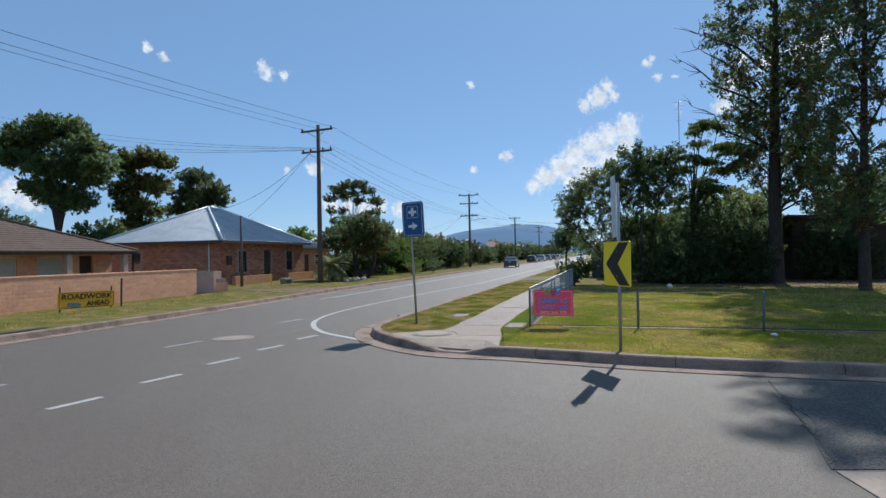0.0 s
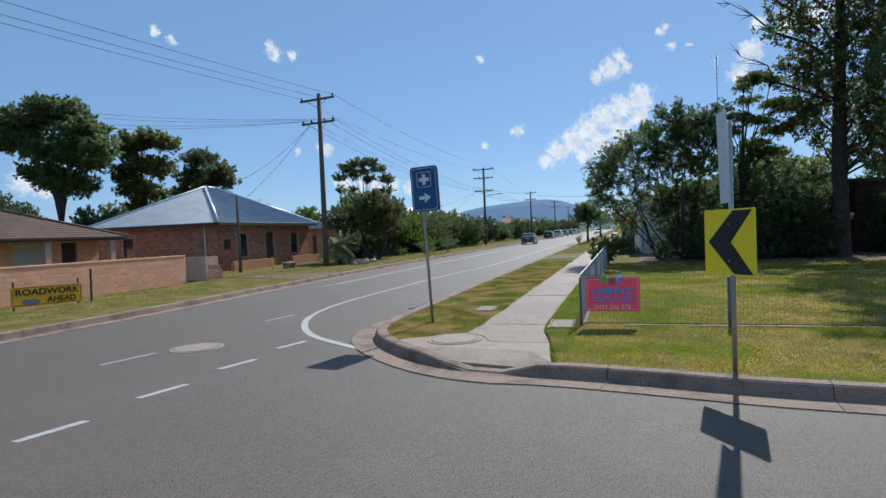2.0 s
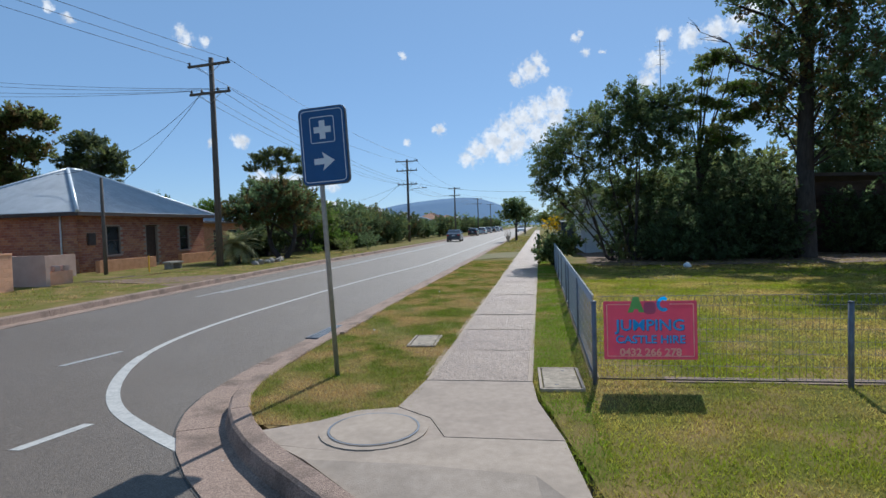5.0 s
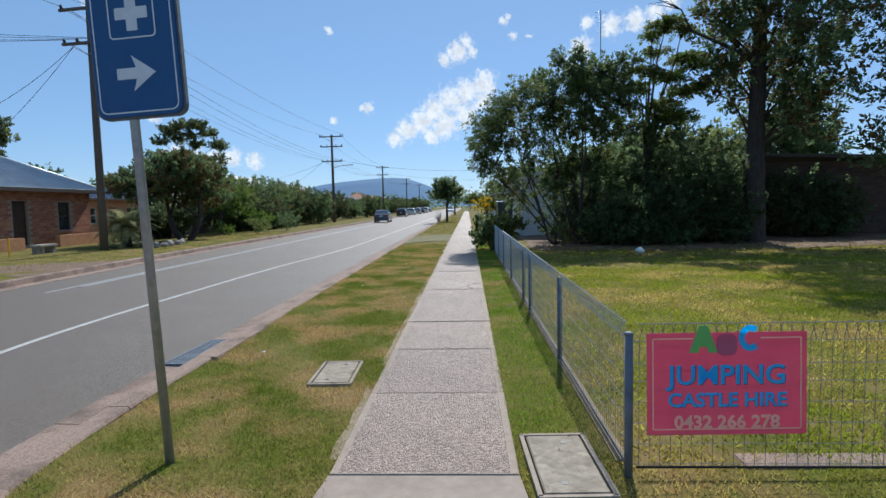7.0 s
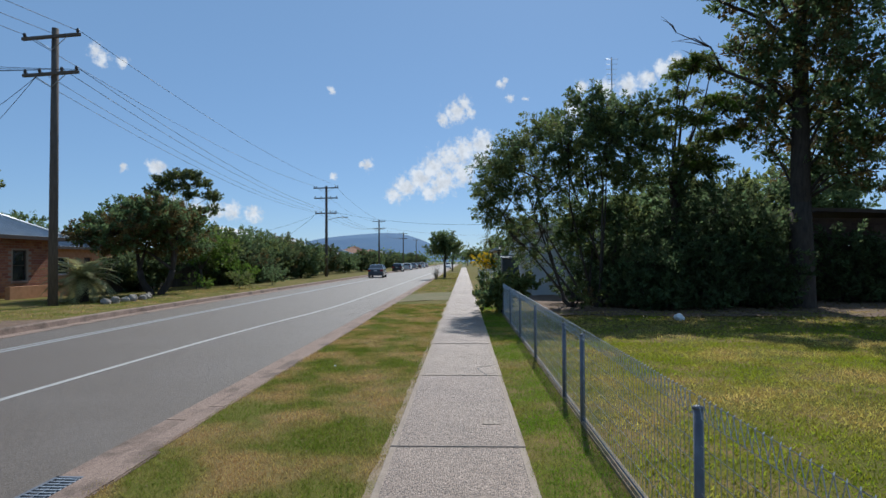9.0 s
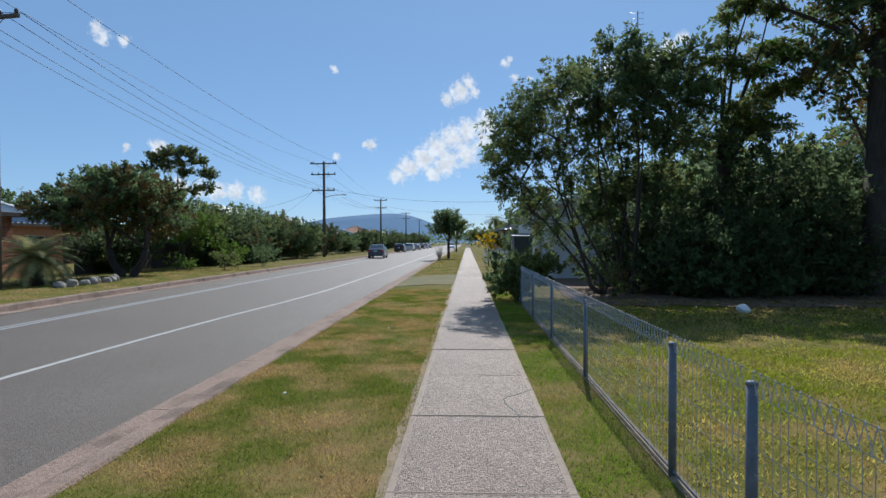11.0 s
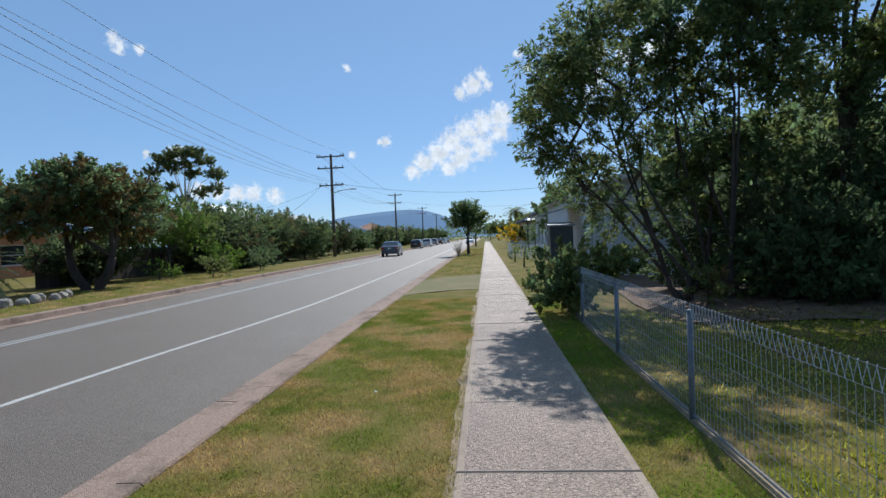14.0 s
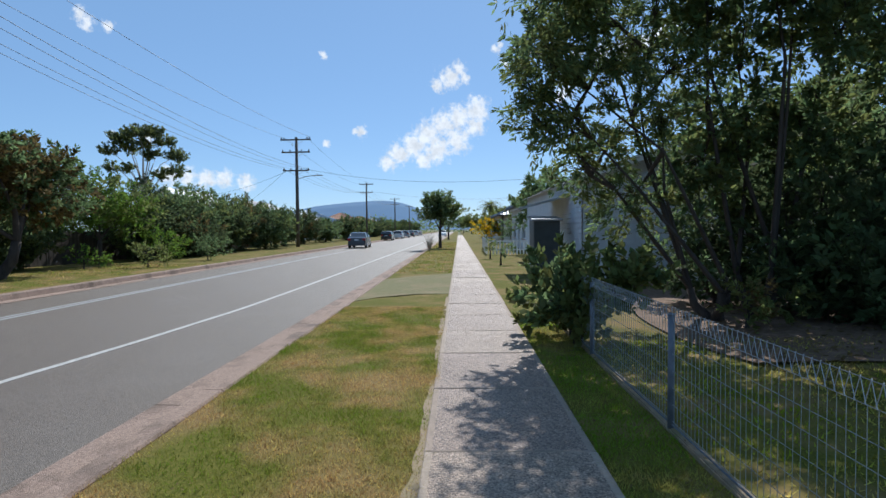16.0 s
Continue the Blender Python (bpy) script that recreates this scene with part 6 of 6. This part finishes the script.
for k, (hx, hy, h, r, mt) in enumerate(((-45, 82, 7, 4.0, M_LEAF_BRIGHT), (-57, 66, 8, 4, M_LEAF_BRIGHT), (-78, 58, 9, 6, M_LEAF), (-60, 88, 9, 5, M_LEAF), (-90, 62, 12, 7, M_LEAF_GUM), (-66, 62, 7.5, 4.5, M_LEAF), (-72, 72, 9, 5, M_LEAF_OLIVE), (-54, 74, 7, 4, M_LEAF_OLIVE))):
    tree("background_tree", hx, hy, [(0, 0, h * .75, r * .7, h * .2), (r * .5, 0, h * .55, r * .6, h * .2), (-r * .5, 0, h * .55, r * .6, h * .2), (0, 0, h * .4, r * .8, h * .2)], mt, "leafy tree in a garden behind the houses", trunk_r=.2, fork=h * .25, size=.42, clumps=26, per=26, seed=120 + k, clump=.5, twig=.5, group="background trees")
GUM = [(-3.8, .4, 16.3, 2.0, 1.0), (-.9, -.3, 17.2, 1.9, .9), (1.6, -.3, 16.9, 1.8, .9), (3.4, .3, 15.6, 1.7, .9), (-5.2, -.2, 14.3, 1.4, .8), (-1.9, 0, 14.6, 1.5, .8), (1.4, -.3, 13.7, 1.4, .8), (5.3, .1, 13.4, 1.6, .9), (-5.4, .2, 11.8, 1.3, .9), (-2.4, 0, 11.6, 1.1, .7), (5.2, .4, 11.0, 1.6, 1.0), (2.6, .2, 10.6, 1.3, .8), (-5.0, 0, 9.8, 1.0, .7), (-.2, 0, 9.6, 1.0, .7), (.3, 0, 15.5, 1.3, .8)]
tree("gum_tree", -49, 111, GUM, M_LEAF_GUM, "airy pale gum tree above the hedge", trunk_r=.3, fork=6, size=.4, clumps=50, per=30, seed=130, bark=M_PALEBARK, clump=.42, second=M_LEAF_OLIVE, share=.4, gaps=-.1)
FAR = [(6, 58, 5.2), (8, 76, 6), (12, 100, 7), (6, 104, 4.2), (14, 130, 8), (7, 140, 5), (9, 165, 7), (4, 190, 6), (2, 220, 6), (16, 60, 8), (24, 52, 9), (24, 30, 7), (27, 34, 10), (11.6, 37.5, 6.0), (9.2, 36.5, 5.0)]
for k, (hx, hy, h) in enumerate(FAR):
    r = h * .36
    tree("garden_tree", hx, hy, [(0, 0, h * .72, r, h * .24), (r * .6, 0, h * .55, r * .8, h * .22), (-r * .6, .3, h * .55, r * .8, h * .22)], (M_LEAF, M_LEAF_OLIVE)[k % 2], "leafy tree in a garden along the footpath", trunk_r=.14, fork=h * .3, size=.3, clumps=55, per=36, seed=150 + k, clump=.4, group="garden trees")

# dark paling fence behind the hedge
pal = tagged(new("paling_fence"), "dark weathered timber paling fence behind the shrubs", "fence")
pme = bpy.data.meshes.new("paling")
bmp = box_bm((0, 0, .85), (.02, .145, 1.7))
bmp.to_mesh(pme)
bmp.free()
pme.materials.append(M_DARKWOOD)
for k in range(220):
    o = new("paling", pme)
    o.parent = pal
    o.location = (-19.0 + RNG.normal(0, .006), 43.0 + .15 * k, -.1 + RNG.normal(0, .02))
# rocks round the cycad bed
for k in range(9):
    bmr = bmesh.new()
    bmesh.ops.create_icosphere(bmr, subdivisions=2, radius=.2)
    for v in bmr.verts:
        v.co *= 1 + .3 * noise.noise(v.co * 6 + Vector((k * 3.1, 0, 0)))
        v.co.z *= .75
    o = tagged(part("garden_rock", bmr, M_ROCK), "rough grey garden rock edging the palm bed", "rock", "garden rocks")
    o.location = (-13.9 + .12 * math.sin(k * 2.2), 35.0 + .42 * k, .06)
    o.rotation_euler = (k, k * 2.1, k * .7)
bmr = bmesh.new()
bmesh.ops.create_icosphere(bmr, subdivisions=2, radius=.14)
for v in bmr.verts:
    v.co *= 1 + .4 * noise.noise(v.co * 8)
    v.co.z *= .8
rk = tagged(part("white_stone", bmr, M_WHITE), "pale stone at the edge of the shrub bed", "stone")
rk.location = (6.55, 28.2, .08)

# antenna mast behind the trees
ant = thing("antenna_mast", (8.9, 44, 0), "thin television antenna mast above the roof", "antenna")
part("mast", tube_bm([(0, 0, 4), (0, 0, 12.9)], .03, 6), M_GALV, ant)
for k in range(6):
    part("element", tube_bm([(-.35 + .03 * k, 0, 12.8 - .28 * k), (.35 - .03 * k, 0, 12.8 - .28 * k)], .012, 4), M_GALV, ant)

# low white fence of the next garden
wf = thing("white_fence", (0, 0, 0), "low white picket fence of the next garden", "fence")
for k in range(24):
    part("picket", box_bm((1.95 + .001 * k, 57 + k * .32, .5), (.03, .09, .95), bevel=.006), M_FRAME, wf)
for k in range(18):
    part("picket", box_bm((2.1 + k * .2, 56.9, .45), (.09, .03, .85), bevel=.006), M_FRAME, wf)
for z_ in (.3, .8):
    part("rail", box_bm((1.98, 60.8, z_), (.03, 7.8, .07)), M_FRAME, wf)
    part("rail", box_bm((3.85, 56.93, z_), (3.6, .03, .07)), M_FRAME, wf)

# ---- cars ----


def car(x, y, rz, paint_mat, label, hatch=False):
    t = thing("car", pose(x, y, ROAD_Z, 0, 0, rz), label, "car", "cars")
    # side outline, front towards +y; sections across
    L, W = 4.45, 1.76
    prof = [(-2.2, .42, .80), (-2.18, .95, .90), (-1.85, 1.06, .95), (-1.45, 1.10, .97), (-.85, 1.12, .985), (.3, 1.08, .985), (1.0, 1.02, .97), (1.6, .92, .95), (2.05, .78, .88), (2.2, .5, .78)]
    v, f = [], []
    for py, pz, wf_ in prof:
        w = W / 2 * wf_
        v += [(-w, py, .25), (-w * 1.0, py, .55), (-w * .97, py, pz - .06), (-w * .86, py, pz), (w * .86, py, pz), (w * .97, py, pz - .06), (w, py, .55), (w, py, .25)]
    n = 8
    for k in range(len(prof) - 1):
        for j in range(n):
            a, b = k * n + j, k * n + (j + 1) % n
            f.append((a, a + n, b + n, b))
    f += [tuple(range(n)), tuple(range(len(v) - n, len(v)))[::-1]]
    pyd("body", v, f, paint_mat, t, smooth=False)
    cab = [(-1.75 if not hatch else -2.1, 1.04, .80), (-1.05 if not hatch else -1.8, 1.40, .66), (-.2, 1.46, .66), (.35, 1.42, .66), (1.1, 1.00, .80)]
    v, f = [], []
    for py, pz, hw in cab:
        v += [(-hw, py, pz), (hw, py, pz)]
    base = [(-.84, cab[0][0], 1.0), (.84, cab[0][0], 1.0), (-.84, cab[-1][0], .98), (.84, cab[-1][0], .98)]
    k0 = len(v)
    v += base
    f += [(2, 3, 5, 4), (4, 5, 7, 6)]
    pyd("roof", [(p[0], p[1], p[2] + .012) for p in v[2:8]], [(0, 1, 3, 2), (2, 3, 5, 4)], paint_mat, t)
    pyd("rear_window", [v[0], v[1], v[3], v[2]], [(0, 1, 2, 3)], M_WINDOW, t)
    pyd("windscreen", [v[6], v[7], v[9], v[8]], [(0, 1, 2, 3)], M_WINDOW, t)
    for s in (0, 1):
        pts = [v[s], v[2 + s], v[4 + s], v[6 + s], v[8 + s]]
        sg = -1 if s == 0 else 1
        lower = [(sg * .84, cab[-1][0], 1.0), (sg * .84, cab[0][0], 1.02)]
        pyd("side_window", pts + lower, [tuple(range(7)) if s else tuple(range(7))[::-1]], M_WINDOW, t)
        for (a, b) in ((0, 1), (3, 4)):
            part("pillar", tube_bm([pts[a], pts[b]], .035, 6), paint_mat, t)
        part("pillar", tube_bm([(pts[2][0], -.25, 1.44), (sg * .845, -.3, 1.02)], .03, 6), paint_mat, t)
        part("mirror", box_bm((sg * .95, .75, 1.08), (.16, .1, .12), bevel=.03), paint_mat, t)
        part("tail_lamp", box_bm((sg * .68, -2.17, .82), (.3, .1, .18), bevel=.02), M_LAMP_RED, t, "red tail lamp")
        part("head_lamp", box_bm((sg * .62, 2.1, .68), (.34, .12, .14), bevel=.02), M_WHITE, t, "clear head lamp")
        for wy in (-1.35, 1.35):
            wl = part("wheel", tube_bm([(sg * .66, wy, .31), (sg * .69, wy, .31), (sg * .84, wy, .31), (sg * .87, wy, .31)], [.28, .31, .31, .28], 20), M_TYRE, t, "black rubber tyre")
            part("rim", tube_bm([(sg * .80, wy, .31), (sg * .885, wy, .31)], [.2, .19], 14), M_RIM, wl)
    part("number_plate", box_bm((0, -2.215, .78), (.37, .02, .12)), M_WHITE, t)
    part("bumper", box_bm((0, -2.16, .46), (1.6, .14, .2), bevel=.04), paint_mat, t)
    return t


car(-9.2, 77, 2, M_CARPAINT, "dark blue sedan driving away along the street")
car(-10.9, 112, 0, M_CARBLACK, "dark parked car at the kerb", True)
car(-10.9, 128, 0, M_CARWHITE, "white parked car at the kerb", True)
for k, mt in enumerate((M_CARGREY, M_CARBLACK, M_CARWHITE, M_CARGREY)):
    car(-10.9, 142 + 13 * k, 0, mt, "parked car far along the kerb", k % 2 == 0)
car(-3.4, 150, 180, M_CARWHITE, "white car parked far along the near kerb")

# ---- distant hill ----
hv, hf = [], []
NX = 60
for i in range(NX + 1):
    u = i / NX
    az = -.62 + .98 * u
    prof_ = 100 * math.exp(-((az + .09) / .075) ** 2) * .55 + 80 * math.exp(-((az + .20) / .12) ** 2) + 22 * math.exp(-((az + .35) / .2) ** 2) + 6 * noise.noise((u * 9, 2, 0)) + 3 * noise.noise((u * 30, 4, 0))
    for j, (dd, s) in enumerate(((1500, 0), (1800, .75), (2000, 1.0), (2500, 0))):
        hv.append((math.sin(az) * dd, math.cos(az) * dd, -1 + max(4, prof_ * .95) * s))
for i in range(NX):
    for j in range(3):
        a = i * 4 + j
        hf.append((a, a + 4, a + 5, a + 1))
tagged(pyd("backdrop_hill", hv, hf, M_HILL_HAZE, smooth=True), "forested hill on the horizon with distance haze painted in blue", "hill", kind="structure")
# far woods that close the horizon
rw_ = np.random.default_rng(77)
cts = []
for k in range(900):
    az = rw_.uniform(-1.5, 1.5)
    dd = rw_.uniform(240, 420)
    cts.append((math.sin(az) * dd - 5, math.cos(az) * dd, rw_.uniform(0, 4.5) + (rw_.random() < .2) * 2.5))
lv = leaf_cloud(np.array(cts), (2.6, 2.6, 1.4), 26, 1.7, rw_)
tagged(tris("far_woods", lv, 4, M_LEAF), "far belt of dark trees along the horizon", "woods", kind="stuff")

# ---- grass blades ----


def blades(name, pts, h, w, label, mat=M_GRASS, seed=0):
    rng = np.random.default_rng(seed)
    n = len(pts)
    a = rng.uniform(0, 6.283, n)
    hh = h * rng.uniform(.4, 1.25, n)
    dx, dy = np.cos(a) * w * .5, np.sin(a) * w * .5
    lx, ly = rng.normal(0, .6, n) * hh, rng.normal(0, .6, n) * hh
    co = np.empty((n, 3, 3))
    co[:, 0] = np.stack([pts[:, 0] - dx, pts[:, 1] - dy, pts[:, 2]], 1)
    co[:, 1] = np.stack([pts[:, 0] + dx, pts[:, 1] + dy, pts[:, 2]], 1)
    co[:, 2] = np.stack([pts[:, 0] + lx, pts[:, 1] + ly, pts[:, 2] + hh], 1)
    return tagged(tris(name, co.reshape(-1, 3), 3, mat), label, "grass", kind="stuff")


def scatter(x0, x1, y0, y1, per, rng, thin=.35):
    n = int((x1 - x0) * (y1 - y0) * per)
    x, y = rng.uniform(x0, x1, n), rng.uniform(y0, y1, n)
    k = np.sin(x * 2.1 + 1.3 * np.sin(y * .9)) * np.sin(y * 1.4 + 2 * np.sin(x * .8)) + .6 * np.sin(x * 5.3 + y * 3.1)
    keep = rng.random(n) < np.clip(.72 + thin * k, .12, 1)
    x, y = x[keep], y[keep]
    z = np.array([.0199 * (noise.noise((a * .7, b * .7, 3.1)) + .5 * noise.noise((a * 2.3, b * 2.3, 9.0))) - .014 for a, b in zip(x, y)])
    return np.stack([x, y, z], 1)


gr = np.random.default_rng(21)
p = scatter(-2.2, .04, 11.2, 34.3, 5200, gr)
kx = np.array([kerb_x(b) for b in p[:, 1]])
right = np.array([verge_right(b) for b in p[:, 1]]) + .03
keep = (p[:, 0] > kx - .01) & (p[:, 0] < right) & ~((np.abs(p[:, 0] + .46) < .21) & (np.abs(p[:, 1] - 14.93) < .4))
blades("verge_grass", p[keep], .034, .0065, "short patchy mown grass of the verge", seed=1)
p = scatter(1.17, 1.83, 9.7, 33, 4200, gr, .2)
keep = ~((np.abs(p[:, 0] - 1.5) < .24) & (np.abs(p[:, 1] - 12.88) < .47)) & ((p[:, 0] > 1.17 + np.clip(12.69 - p[:, 1], 0, 3) * .17) & (p[:, 1] > 9.75))
blades("verge_grass", p[keep], .038, .0065, "bright green mown grass between footpath and fence", M_STRIP, seed=2)
p = scatter(1.75, 11, 9.0, 12.9, 3600, gr, .25)
keep = p[:, 1] > np.array([kerb_y(a) for a in p[:, 0]]) + .02
blades("verge_grass", p[keep], .036, .009, "mown grass strip along the side road", M_LAWN, seed=3)
p = scatter(1.95, 10, 12.9, 24, 1700, gr, .25)
blades("lawn_grass", p, .04, .011, "mown sunlit lawn grass", M_LAWN, seed=4)
p = scatter(2, 20, 12.95, 31, 520, gr, .25)
blades("lawn_grass", p, .045, .02, "mown sunlit lawn grass", M_LAWN, seed=5)
p = scatter(-2.15, .0, 43, 90, 160, gr, .2)
blades("verge_grass", p, .06, .02, "grass of the verge beyond the driveway", seed=6)
p = scatter(-16.3, -11.8, 5, 50, 110, gr, .3)
p[:, 2] = -.02
blades("verge_grass", p, .07, .02, "uneven grass of the far verge", seed=7)

# fallen leaves and scraps
fl = np.random.default_rng(31)


def leaf_scatter(name, x0, x1, y0, y1, n, size, mat, label, z=.02):
    x, y = fl.uniform(x0, x1, n), fl.uniform(y0, y1, n)
    c = np.stack([x, y, np.full(n, z) + fl.uniform(0, .015, n)], 1)
    a = fl.uniform(0, 6.28, n)
    d = np.stack([np.cos(a), np.sin(a), fl.normal(0, .25, n)], 1) * (size * fl.uniform(.5, 1.2, n))[:, None]
    e = np.stack([-np.sin(a), np.cos(a), fl.normal(0, .25, n)], 1) * (size * .4 * fl.uniform(.6, 1.2, n))[:, None]
    co = np.stack([c - d, c + e, c + d, c - e], 1).reshape(-1, 3)
    tagged(tris(name, co, 4, mat), label, "fallen leaves", kind="stuff")


leaf_scatter("fallen_leaves", -2.0, 0, 12, 34, 500, .02, M_LEAF_BROWN, "brown dry leaf scraps on the verge grass")
leaf_scatter("fallen_leaves", 1.25, 1.9, 13, 32, 350, .02, M_LEAF_BROWN, "dry leaf scraps beside the fence")
leaf_scatter("fallen_leaves", 3.5, 20, 26, 34, 5000, .06, M_LEAF_BROWN, "brown fallen leaves under the trees", .05)
leaf_scatter("fallen_leaves", 2, 14, 13, 26, 900, .028, M_LEAF_BROWN, "dry leaf scraps on the lawn", .03)
for k, (x, y, s_) in enumerate(((7.0, 11.9, .07), (-1.35, 21.2, .02), (-.9, 25.6, .018), (-1.5, 15.7, .02))):
    bmx = bmesh.new()
    bmesh.ops.create_icosphere(bmx, subdivisions=2, radius=s_)
    for v in bmx.verts:
        v.co *= 1 + .45 * noise.noise(v.co * 20 + Vector((k, 0, 0)))
        v.co.z *= .5
    o = tagged(part("paper_scrap", bmx, M_WHITE), "crumpled white paper scrap lying in the grass", "litter")
    o.location = (x, y, .03)
